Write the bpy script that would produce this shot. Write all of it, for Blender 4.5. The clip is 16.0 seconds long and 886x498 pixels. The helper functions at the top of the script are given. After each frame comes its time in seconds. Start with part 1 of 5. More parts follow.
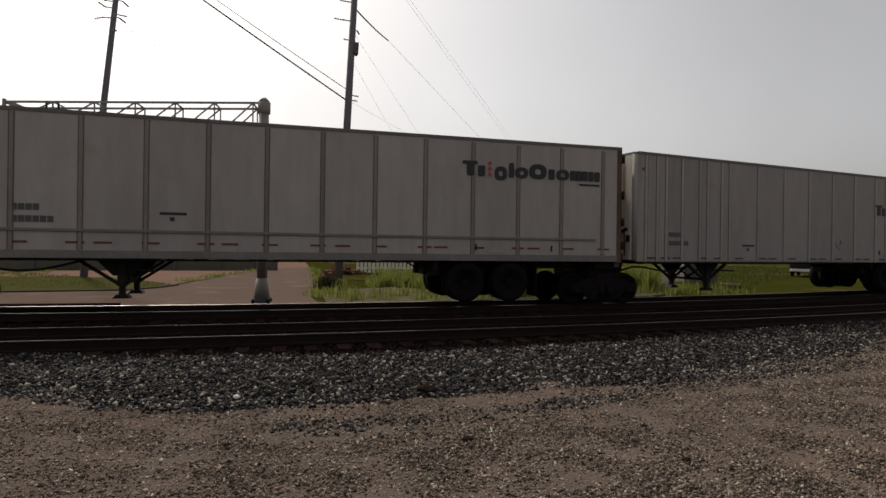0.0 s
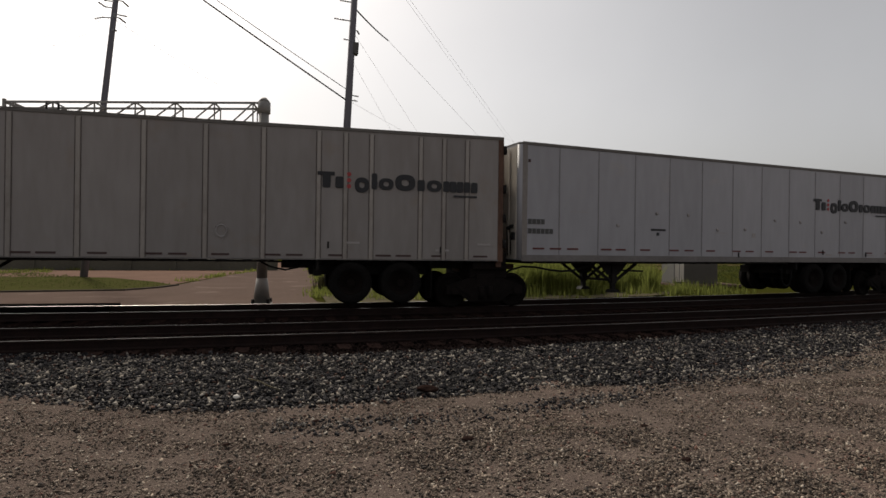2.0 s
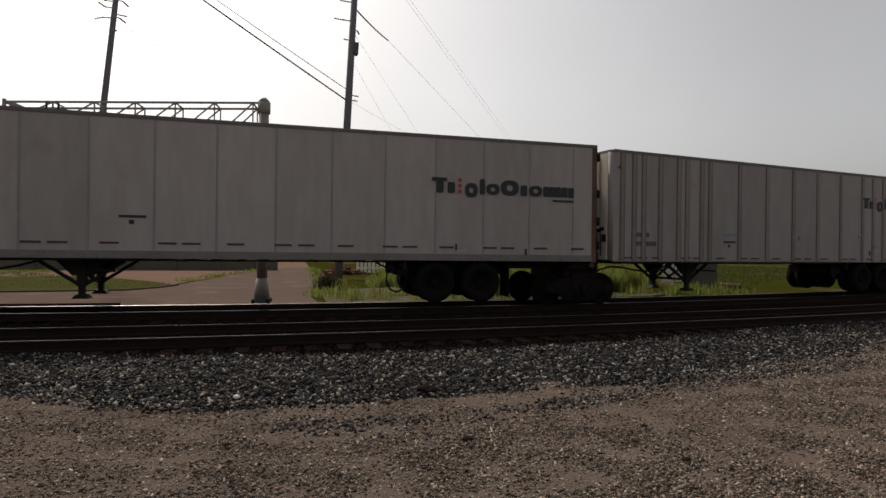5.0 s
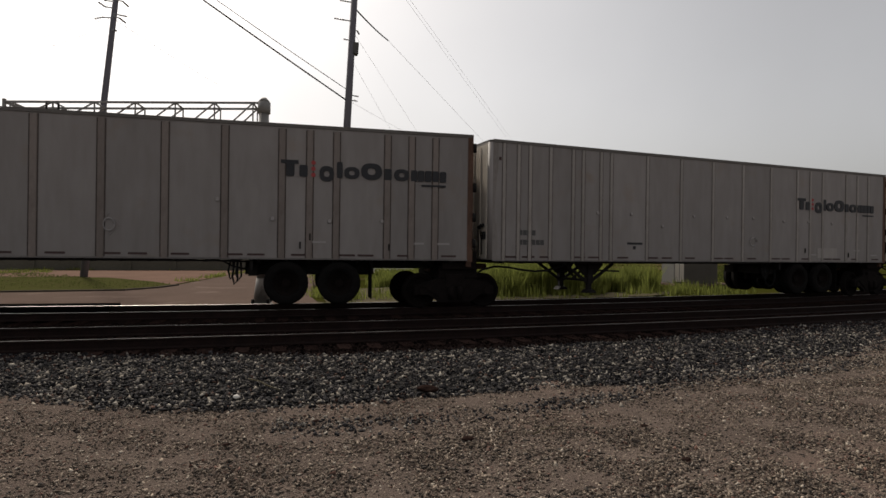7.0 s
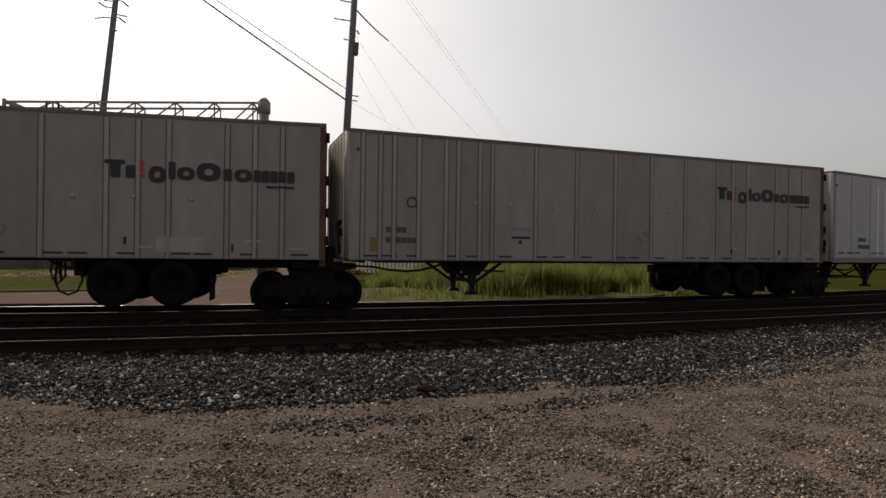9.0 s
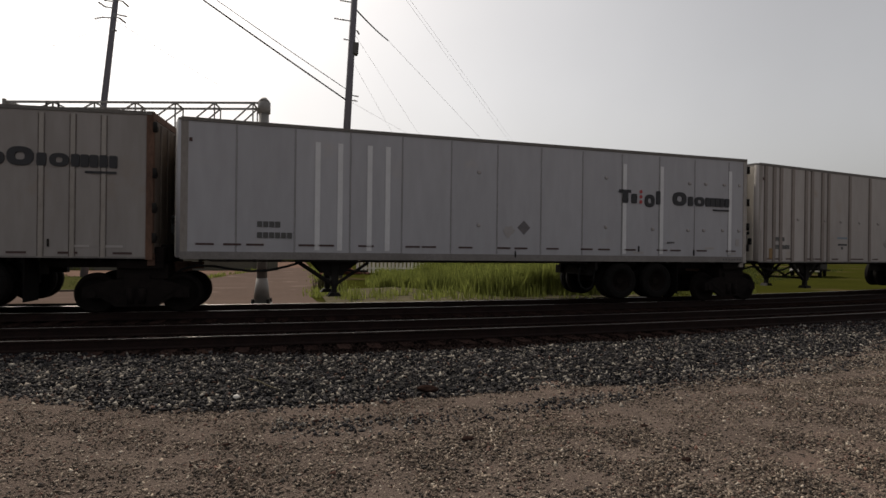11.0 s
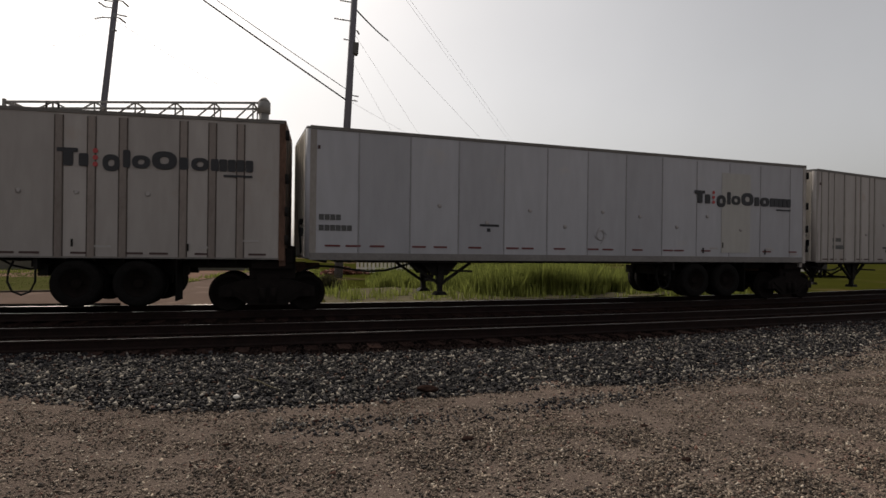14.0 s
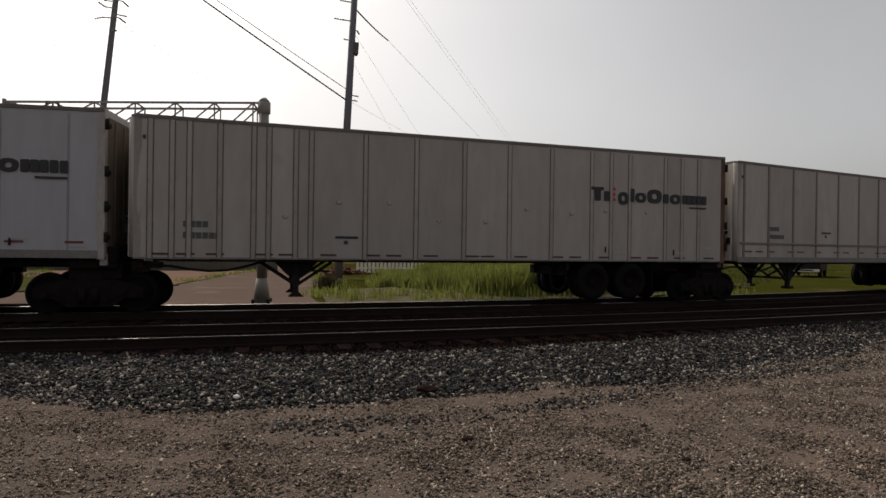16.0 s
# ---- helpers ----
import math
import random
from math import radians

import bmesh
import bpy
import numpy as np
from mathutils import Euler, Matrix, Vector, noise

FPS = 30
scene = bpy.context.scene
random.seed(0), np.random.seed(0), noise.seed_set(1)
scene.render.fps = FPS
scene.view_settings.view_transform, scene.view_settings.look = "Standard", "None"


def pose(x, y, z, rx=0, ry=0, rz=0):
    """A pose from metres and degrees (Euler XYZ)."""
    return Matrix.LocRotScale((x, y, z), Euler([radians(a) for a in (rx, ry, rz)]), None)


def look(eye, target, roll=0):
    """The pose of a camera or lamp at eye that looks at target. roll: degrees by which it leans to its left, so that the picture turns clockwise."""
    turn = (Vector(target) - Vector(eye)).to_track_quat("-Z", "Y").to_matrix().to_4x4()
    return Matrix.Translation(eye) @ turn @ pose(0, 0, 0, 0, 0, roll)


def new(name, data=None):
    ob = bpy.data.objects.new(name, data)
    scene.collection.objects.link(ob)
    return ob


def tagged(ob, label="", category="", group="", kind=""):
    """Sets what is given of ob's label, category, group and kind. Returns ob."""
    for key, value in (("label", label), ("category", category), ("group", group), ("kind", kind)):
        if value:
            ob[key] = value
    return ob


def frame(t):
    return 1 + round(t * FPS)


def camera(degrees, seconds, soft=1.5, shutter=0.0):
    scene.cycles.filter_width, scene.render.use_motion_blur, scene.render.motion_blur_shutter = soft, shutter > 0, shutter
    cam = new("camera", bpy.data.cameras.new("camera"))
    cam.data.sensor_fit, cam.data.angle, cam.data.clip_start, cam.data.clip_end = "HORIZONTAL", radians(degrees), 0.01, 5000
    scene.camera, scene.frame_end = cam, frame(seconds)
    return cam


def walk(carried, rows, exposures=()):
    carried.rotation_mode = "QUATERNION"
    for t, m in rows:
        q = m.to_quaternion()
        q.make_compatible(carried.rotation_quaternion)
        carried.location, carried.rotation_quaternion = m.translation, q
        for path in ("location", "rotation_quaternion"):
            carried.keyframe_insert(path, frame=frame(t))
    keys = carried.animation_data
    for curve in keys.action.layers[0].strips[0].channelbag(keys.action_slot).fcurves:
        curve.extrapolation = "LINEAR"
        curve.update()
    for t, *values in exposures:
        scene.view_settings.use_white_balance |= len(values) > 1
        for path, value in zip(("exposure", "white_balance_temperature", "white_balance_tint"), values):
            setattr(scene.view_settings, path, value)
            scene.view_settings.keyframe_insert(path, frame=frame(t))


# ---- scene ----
cam = camera(76.0, 16.0, soft=1.5, shutter=0.05)
EYE = Vector((0.0, 0.0, 1.74))
YAW, TILT = radians(16.554), radians(-0.06)
AIM = EYE + Vector((math.sin(YAW) * math.cos(TILT), math.cos(YAW) * math.cos(TILT), math.sin(TILT))) * 10
walk(cam, [(0.0, look(EYE, AIM, 0.755)), (16.0, look(EYE, AIM, 0.755))], [(0.0, 0.0), (16.0, 0.0)])

# ---- world and sun: bright summer haze, the sun high behind the train ----
SUN_EL, SUN_AZ = radians(44), radians(-15)      # azimuth from +y towards +x
world = bpy.data.worlds.new("hazy_sky")
scene.world = world
world.use_nodes = True
wn, wl = world.node_tree.nodes, world.node_tree.links
wn.clear()
sky = wn.new("ShaderNodeTexSky")
sky.sky_type, sky.sun_disc = "NISHITA", False
sky.sun_elevation, sky.sun_rotation = SUN_EL, SUN_AZ
sky.air_density, sky.dust_density, sky.ozone_density = 1.0, 3.6, 1.0
haze = wn.new("ShaderNodeHueSaturation")
haze.inputs["Saturation"].default_value = 0.26
thin = wn.new("ShaderNodeMixRGB")
thin.blend_type = "MULTIPLY"
thin.inputs[0].default_value = 1.0
thin.inputs[2].default_value = (0.1095, 0.1058, 0.1022, 1)
veil = wn.new("ShaderNodeTexNoise")
veil.inputs["Scale"].default_value, veil.inputs["Detail"].default_value = 2.2, 5.0
veil_range = wn.new("ShaderNodeMapRange")
veil_range.inputs["To Min"].default_value, veil_range.inputs["To Max"].default_value = 0.87, 1.13
glare = wn.new("ShaderNodeMixRGB")
glare.blend_type = "MULTIPLY"
glare.inputs[0].default_value = 1.0
bg = wn.new("ShaderNodeBackground")
bg.inputs["Strength"].default_value = 1.0
wo = wn.new("ShaderNodeOutputWorld")
wl.new(sky.outputs[0], haze.inputs["Color"])
wl.new(haze.outputs[0], thin.inputs[1])
even = wn.new("ShaderNodeMixRGB")             # high thin overcast that evens the sky out
even.inputs[0].default_value, even.inputs[2].default_value = 0.12, (0.73, 0.712, 0.715, 1)
wl.new(thin.outputs[0], even.inputs[1])
wl.new(even.outputs[0], glare.inputs[1])
wl.new(wn.new("ShaderNodeTexCoord").outputs["Generated"], veil.inputs["Vector"])
wl.new(veil.outputs[0], veil_range.inputs["Value"])
wl.new(veil_range.outputs[0], glare.inputs[2])
wl.new(glare.outputs[0], bg.inputs["Color"])
wl.new(bg.outputs[0], wo.inputs[0])

sun = new("sun", bpy.data.lights.new("sun", "SUN"))
sun.data.energy, sun.data.angle, sun.data.color = 2.7, radians(4.0), (1.0, 0.91, 0.78)
to_sun = Vector((math.sin(SUN_AZ) * math.cos(SUN_EL), math.cos(SUN_AZ) * math.cos(SUN_EL), math.sin(SUN_EL)))
sun.matrix_world = look(to_sun * 60, (0, 0, 0))


# ---- helpers for shapes ----
def part(name, bm, material, parent=None, label=""):
    me = bpy.data.meshes.new(name)
    bm.normal_update()
    bm.to_mesh(me)
    bm.free()
    me.materials.append(material)
    ob = new(name, me)
    ob.parent = parent
    if label:
        tagged(ob, label)
    return ob


def part_mesh(name, me, parent, m=None, label=""):
    ob = new(name, me)
    ob.parent = parent
    if m is not None:
        ob.matrix_basis = m
    if label:
        tagged(ob, label)
    return ob


def mesh_of(name, bm, material):
    me = bpy.data.meshes.new(name)
    bm.normal_update()
    bm.to_mesh(me)
    bm.free()
    me.materials.append(material)
    return me


def thing(name, label, category, group="", m=None):
    ob = tagged(new(name), label, category, group)
    ob.empty_display_size = 0.3
    if m is not None:
        ob.matrix_basis = m
    return ob


def box(bm, x0, x1, y0, y1, z0, z1, bevel=0.0):
    vs = [bm.verts.new(c) for c in ((x0, y0, z0), (x1, y0, z0), (x1, y1, z0), (x0, y1, z0),
                                    (x0, y0, z1), (x1, y0, z1), (x1, y1, z1), (x0, y1, z1))]
    fs = [bm.faces.new([vs[i] for i in f]) for f in
          ((3, 2, 1, 0), (4, 5, 6, 7), (0, 1, 5, 4), (1, 2, 6, 5), (2, 3, 7, 6), (3, 0, 4, 7))]
    if bevel:
        es = list({e for f in fs for e in f.edges})
        bmesh.ops.bevel(bm, geom=es, offset=bevel, segments=2, affect="EDGES", profile=0.5)
    return vs


def bar(bm, p, q, w, h=None):
    """A square bar between two points."""
    p, q = Vector(p), Vector(q)
    d = (q - p).normalized()
    up = Vector((0, 0, 1)) if abs(d.z) < 0.9 else Vector((0, 1, 0))
    s = d.cross(up).normalized() * (w / 2)
    u = s.cross(d).normalized() * ((h or w) / 2)
    a = [bm.verts.new(p + s * i + u * j) for i, j in ((-1, -1), (1, -1), (1, 1), (-1, 1))]
    b = [bm.verts.new(q + s * i + u * j) for i, j in ((-1, -1), (1, -1), (1, 1), (-1, 1))]
    bm.faces.new(a[::-1])
    bm.faces.new(b)
    for i in range(4):
        bm.faces.new((a[i], a[(i + 1) % 4], b[(i + 1) % 4], b[i]))


def rod(bm, p, q, r0, r1=None, n=12, smooth=True):
    """A round rod, or a cone, between two points."""
    p, q = Vector(p), Vector(q)
    r1 = r0 if r1 is None else r1
    d = (q - p).normalized()
    s = d.orthogonal().normalized()
    u = d.cross(s)
    a = [bm.verts.new(p + (s * math.cos(2 * math.pi * i / n) + u * math.sin(2 * math.pi * i / n)) * r0) for i in range(n)]
    b = [bm.verts.new(q + (s * math.cos(2 * math.pi * i / n) + u * math.sin(2 * math.pi * i / n)) * r1) for i in range(n)]
    bm.faces.new(a[::-1])
    bm.faces.new(b)
    for i in range(n):
        f = bm.faces.new((a[i], a[(i + 1) % n], b[(i + 1) % n], b[i]))
        f.smooth = smooth


def tube(bm, pts, r, n=8):
    """A hose or wire along points."""
    pts = [Vector(p) for p in pts]
    rings = []
    for i, p in enumerate(pts):
        d = (pts[min(i + 1, len(pts) - 1)] - pts[max(i - 1, 0)]).normalized()
        s = d.cross(Vector((0.13, 0.21, 1))).normalized()
        u = s.cross(d).normalized()
        rings.append([bm.verts.new(p + (s * math.cos(2 * math.pi * k / n) + u * math.sin(2 * math.pi * k / n)) * r) for k in range(n)])
    for a, b in zip(rings, rings[1:]):
        for k in range(n):
            bm.faces.new((a[k], a[(k + 1) % n], b[(k + 1) % n], b[k])).smooth = True
    bm.faces.new(rings[0][::-1])
    bm.faces.new(rings[-1])


def lathe(bm, prof, n=28, axis="y", at=(0, 0, 0)):
    """Turn a closed profile of (radius, along) about the y axis."""
    rings = []
    for r, h in prof:
        rings.append([bm.verts.new((at[0] + r * math.cos(2 * math.pi * k / n), at[1] + h, at[2] + r * math.sin(2 * math.pi * k / n))) for k in range(n)])
    for i in range(len(rings)):
        a, b = rings[i], rings[(i + 1) % len(rings)]
        for k in range(n):
            bm.faces.new((a[k], b[k], b[(k + 1) % n], a[(k + 1) % n])).smooth = True


def sag(p, q, drop, n=14):
    p, q = Vector(p), Vector(q)
    return [p.lerp(q, i / n) - Vector((0, 0, drop * 4 * (i / n) * (1 - i / n))) for i in range(n + 1)]


# ---- the line of the tracks: bent between two straights to fit the camera's view ----
R, S0, YC = 115.0, 1.518, 14.769       # radius, nearest point's x, distance of the train's track
A0, A1 = -34.0, 46.0                   # the curve's ends along the track
RAIL = 0.23                            # height of the rail heads
DECK = 0.33                            # level of the trailers' own origin


def line(a, off=0.0):
    """Point at a metres along the train's track, off metres beyond it, and the heading."""
    c = min(max(a, A0), A1)
    th = c / R
    x, y = S0 + R * math.sin(th), YC + R - R * math.cos(th)
    x, y = x + (a - c) * math.cos(th), y + (a - c) * math.sin(th)
    return x - off * math.sin(th), y + off * math.cos(th), th


# ---- materials ----
def mat(name, color, color2=None, rough=0.7, metal=0.0, scale=3.0, fine=40.0, bump=0.2, contrast=0.5, random=0.0,
        island=False, stretch=(1, 1, 1), spots=None, spec=0.4, dist=0.01, thin=0.0):
    """A worn surface: two colours mixed by noise at two scales, with fine relief."""
    m = bpy.data.materials.new(name)
    m.use_nodes = True
    nt = m.node_tree
    ns, ln = nt.nodes, nt.links
    b = ns["Principled BSDF"]
    b.inputs["Metallic"].default_value = metal
    tc = ns.new("ShaderNodeTexCoord")
    mp = ns.new("ShaderNodeMapping")
    mp.inputs["Scale"].default_value = stretch
    ln.new(tc.outputs["Object"], mp.inputs["Vector"])
    n1, n2 = ns.new("ShaderNodeTexNoise"), ns.new("ShaderNodeTexNoise")
    for n, s, d in ((n1, scale, 6), (n2, fine, 4)):
        n.inputs["Scale"].default_value, n.inputs["Detail"].default_value = s, d
        ln.new(mp.outputs[0], n.inputs["Vector"])
    mixn = ns.new("ShaderNodeMath")
    mixn.operation = "ADD"
    half = ns.new("ShaderNodeMath")
    half.operation = "MULTIPLY"
    half.inputs[1].default_value = 0.5
    ln.new(n1.outputs[0], mixn.inputs[0])
    ln.new(n2.outputs[0], mixn.inputs[1])
    ln.new(mixn.outputs[0], half.inputs[0])
    rp = ns.new("ShaderNodeValToRGB")
    c2 = color2 or tuple(c * 0.6 for c in color)
    rp.color_ramp.elements[0].position, rp.color_ramp.elements[1].position = 0.5 - contrast * 0.3, 0.5 + contrast * 0.3
    rp.color_ramp.elements[0].color, rp.color_ramp.elements[1].color = (*c2, 1), (*color, 1)
    ln.new(half.outputs[0], rp.inputs[0])
    out = rp.outputs[0]
    if spots:
        n3 = ns.new("ShaderNodeTexNoise")
        n3.inputs["Scale"].default_value, n3.inputs["Detail"].default_value = spots[1], 5
        ln.new(tc.outputs["Object"], n3.inputs["Vector"])
        r3 = ns.new("ShaderNodeValToRGB")
        r3.color_ramp.elements[0].position, r3.color_ramp.elements[1].position = spots[2], spots[2] + spots[3]
        ln.new(n3.outputs[0], r3.inputs[0])
        mx = ns.new("ShaderNodeMixRGB")
        mx.inputs[2].default_value = (*spots[0], 1)
        ln.new(r3.outputs[0], mx.inputs[0])
        ln.new(out, mx.inputs[1])
        out = mx.outputs[0]
    if random:
        src = ns.new("ShaderNodeNewGeometry").outputs["Random Per Island"] if island else ns.new("ShaderNodeObjectInfo").outputs["Random"]
        mr = ns.new("ShaderNodeMapRange")
        mr.inputs["To Min"].default_value, mr.inputs["To Max"].default_value = 1 - random, 1 + random
        ln.new(src, mr.inputs["Value"])
        hs = ns.new("ShaderNodeHueSaturation")
        ln.new(mr.outputs[0], hs.inputs["Value"])
        ln.new(out, hs.inputs["Color"])
        out = hs.outputs[0]
    ln.new(out, b.inputs["Base Color"])
    rr = ns.new("ShaderNodeMapRange")
    rr.inputs["To Min"].default_value, rr.inputs["To Max"].default_value = max(rough - 0.12, 0.05), min(rough + 0.12, 1)
    ln.new(n1.outputs[0], rr.inputs["Value"])
    ln.new(rr.outputs[0], b.inputs["Roughness"])
    b.inputs["Specular IOR Level"].default_value = spec
    if thin:
        tr, ms = ns.new("ShaderNodeBsdfTranslucent"), ns.new("ShaderNodeMixShader")
        ms.inputs[0].default_value = thin
        ln.new(out, tr.inputs["Color"])
        ln.new(b.outputs[0], ms.inputs[1])
        ln.new(tr.outputs[0], ms.inputs[2])
        ln.new(ms.outputs[0], ns["Material Output"].inputs["Surface"])
    if bump:
        bp = ns.new("ShaderNodeBump")
        bp.inputs["Strength"].default_value, bp.inputs["Distance"].default_value = bump, dist
        ln.new(n2.outputs[0], bp.inputs["Height"])
        ln.new(bp.outputs[0], b.inputs["Normal"])
    return m


def stone_mat(name, colours, rough=0.85):
    """Broken stone: every piece takes one of the colours, with veins and grains of its own."""
    m = mat(name, (0.9, 0.9, 0.9), (0.45, 0.44, 0.43), rough, 0, 14, 70, 0.25, 0.8, spec=0.15)
    ns, ln = m.node_tree.nodes, m.node_tree.links
    b = ns["Principled BSDF"]
    grain = b.inputs["Base Color"].links[0].from_socket
    pick = ns.new("ShaderNodeValToRGB")
    pick.color_ramp.interpolation = "CONSTANT"
    els = pick.color_ramp.elements
    while len(els) < len(colours):
        els.new(0.5)
    at = 0.0
    for e, (share, c) in zip(els, colours):
        e.position, e.color = at, (*c, 1)
        at += share
    mx = ns.new("ShaderNodeMixRGB")
    mx.blend_type = "MULTIPLY"
    mx.inputs[0].default_value = 1.0
    ln.new(ns.new("ShaderNodeNewGeometry").outputs["Random Per Island"], pick.inputs[0])
    ln.new(pick.outputs[0], mx.inputs[1])
    ln.new(grain, mx.inputs[2])
    ln.new(mx.outputs[0], b.inputs["Base Color"])
    return m


M_STONE = stone_mat("grey_ballast_stone", [(0.46, (0.022, 0.021, 0.024)), (0.22, (0.072, 0.067, 0.070)), (0.14, (0.16, 0.142, 0.130)), (0.10, (0.36, 0.32, 0.27)),
                                           (0.05, (0.50, 0.455, 0.39)), (0.03, (0.14, 0.082, 0.064))])
M_PEBBLE = stone_mat("brown_gravel_stone", [(0.26, (0.055, 0.047, 0.041)), (0.26, (0.165, 0.132, 0.106)), (0.24, (0.31, 0.248, 0.195)), (0.15, (0.45, 0.365, 0.287)),
                                            (0.05, (0.58, 0.50, 0.41)), (0.03, (0.24, 0.14, 0.11))])
M_WARM = mat("cream_trailer_paint", (0.422, 0.386, 0.363), (0.287, 0.256, 0.237), 0.5, 0, 0.9, 3.5, 0.05, 1.1, 0.10, stretch=(1.6, 1, 0.35), spec=0.25,
             spots=((0.33, 0.27, 0.22), 1.1, 0.60, 0.22))
M_COOL = mat("white_trailer_paint", (0.431, 0.422, 0.446), (0.317, 0.309, 0.321), 0.48, 0, 0.8, 3.0, 0.05, 1.1, 0.08, stretch=(1.6, 1, 0.35), spec=0.25,
             spots=((0.43, 0.39, 0.36), 1.0, 0.63, 0.22))
M_REPAINT = mat("yellowed_white_paint", (0.432, 0.412, 0.385), (0.345, 0.325, 0.298), 0.5, 0, 0.9, 3.5, 0.05, 0.9, stretch=(1.6, 1, 0.35), spec=0.25)
M_GREY = mat("dust_dulled_trailer_paint", (0.335, 0.309, 0.295), (0.222, 0.199, 0.186), 0.55, 0, 0.9, 3.5, 0.05, 1.1, 0.10, stretch=(1.6, 1, 0.35), spec=0.2,
             spots=((0.27, 0.22, 0.185), 1.1, 0.58, 0.22))
M_RIB = mat("grimy_rib_metal", (0.40, 0.37, 0.34), (0.22, 0.19, 0.17), 0.5, 0.2, 2, 20, 0.1, 0.9, 0.1, stretch=(1, 1, 0.3))
M_RIBDARK = mat("dirt_browned_rib", (0.29, 0.25, 0.225), (0.16, 0.13, 0.115), 0.55, 0.1, 2, 20, 0.1, 0.9, 0.1, stretch=(1, 1, 0.3), spec=0.2)
M_GRIME = mat("dark_seam_grime", (0.10, 0.08, 0.07), (0.05, 0.04, 0.036), 0.8, 0, 3, 30, 0.1, 0.9, stretch=(1, 1, 0.3), spec=0.1)
M_SILL = mat("grimy_sill_paint", (0.25, 0.23, 0.22), (0.13, 0.118, 0.11), 0.6, 0, 2, 20, 0.1, 0.9, spec=0.2)
M_TOPRAIL = mat("dirty_top_rail", (0.20, 0.185, 0.17), (0.10, 0.09, 0.08), 0.6, 0.1, 2, 20, 0.1, 0.9, spec=0.2)
M_POST = mat("grimy_corner_post", (0.34, 0.31, 0.29), (0.20, 0.175, 0.155), 0.6, 0, 2, 20, 0.1, 0.9, 0.12, stretch=(1, 1, 0.3), spec=0.15)
M_SEAM = mat("dull_panel_seam", (0.34, 0.335, 0.34), (0.20, 0.19, 0.19), 0.5, 0.1, 2, 20, 0.1, 0.9, stretch=(1, 1, 0.3))
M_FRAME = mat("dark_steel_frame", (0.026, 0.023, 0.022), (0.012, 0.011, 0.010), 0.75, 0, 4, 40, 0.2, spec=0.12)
M_RUST = mat("rusty_steel", (0.15, 0.085, 0.06), (0.055, 0.038, 0.03), 0.85, 0.1, 5, 50, 0.3, spec=0.12)
M_STUD = mat("painted_stud", (0.30, 0.27, 0.26), (0.16, 0.14, 0.13), 0.6, 0, 6, 60, 0.02)
M_REAR = mat("rust_streaked_frame", (0.20, 0.115, 0.08), (0.05, 0.032, 0.027), 0.8, 0.1, 4, 40, 0.2, 0.9, stretch=(1, 1, 0.3), spec=0.12)
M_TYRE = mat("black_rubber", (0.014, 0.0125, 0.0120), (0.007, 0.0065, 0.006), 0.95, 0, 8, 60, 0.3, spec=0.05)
M_BOARD = mat("worn_black_rubber", (0.006, 0.0055, 0.0052), (0.003, 0.003, 0.003), 1.0, 0, 5, 40, 0.3, spec=0.0)
# Rims, bogies and wheels: the shade under the trailers is put into near-black colours.
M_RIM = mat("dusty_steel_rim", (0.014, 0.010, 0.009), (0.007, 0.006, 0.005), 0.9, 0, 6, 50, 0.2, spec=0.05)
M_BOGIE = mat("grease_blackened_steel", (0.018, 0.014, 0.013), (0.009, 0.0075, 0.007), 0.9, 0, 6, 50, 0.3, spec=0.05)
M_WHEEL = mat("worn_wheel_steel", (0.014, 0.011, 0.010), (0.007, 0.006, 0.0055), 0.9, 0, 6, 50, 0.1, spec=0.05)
M_HOSE = mat("black_air_hose", (0.02, 0.02, 0.02), (0.012, 0.012, 0.012), 0.6, 0, 6, 40, 0.05, spec=0.12)
M_LOGO = mat("faded_black_lettering", (0.032, 0.032, 0.036), (0.02, 0.02, 0.023), 0.6, 0, 4, 60, 0.02)
M_MARK = mat("worn_stencil_paint", (0.10, 0.098, 0.095), (0.06, 0.058, 0.056), 0.6, 0, 4, 60, 0.02)
M_LOGO_RED = mat("faded_red_paint", (0.45, 0.06, 0.06), (0.32, 0.05, 0.05), 0.6, 0, 4, 60, 0.02)
M_RED = mat("red_reflective_tape", (0.19, 0.03, 0.03), (0.06, 0.022, 0.022), 0.5, 0, 6, 60, 0.02)
M_DARKTAPE = mat("grimy_dark_tape", (0.085, 0.038, 0.035), (0.035, 0.025, 0.023), 0.6, 0, 6, 60, 0.02)
M_BLUE = mat("pale_blue_sticker", (0.15, 0.20, 0.25), (0.2, 0.23, 0.26), 0.5, 0, 6, 60, 0.02)
M_ORANGE = mat("orange_placard", (0.28, 0.165, 0.06), (0.19, 0.12, 0.055), 0.6, 0, 6, 60, 0.02)
M_PLACARD = mat("faded_dark_placard", (0.16, 0.145, 0.15), (0.10, 0.09, 0.095), 0.6, 0, 6, 60, 0.02)
M_TORN = mat("torn_sticker_rest", (0.29, 0.27, 0.265), (0.40, 0.375, 0.36), 0.7, 0, 9, 60, 0.02, 0.9)
M_SCUFF = mat("scuffed_paint_patch", (0.42, 0.39, 0.375), (0.33, 0.30, 0.285), 0.7, 0, 6, 60, 0.02)
M_RAILTOP = mat("polished_rail_head", (0.34, 0.32, 0.30), (0.12, 0.10, 0.09), 0.40, 1.0, 2, 30, 0.03)
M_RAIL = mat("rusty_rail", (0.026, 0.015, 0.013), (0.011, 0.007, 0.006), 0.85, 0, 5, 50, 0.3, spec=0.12)
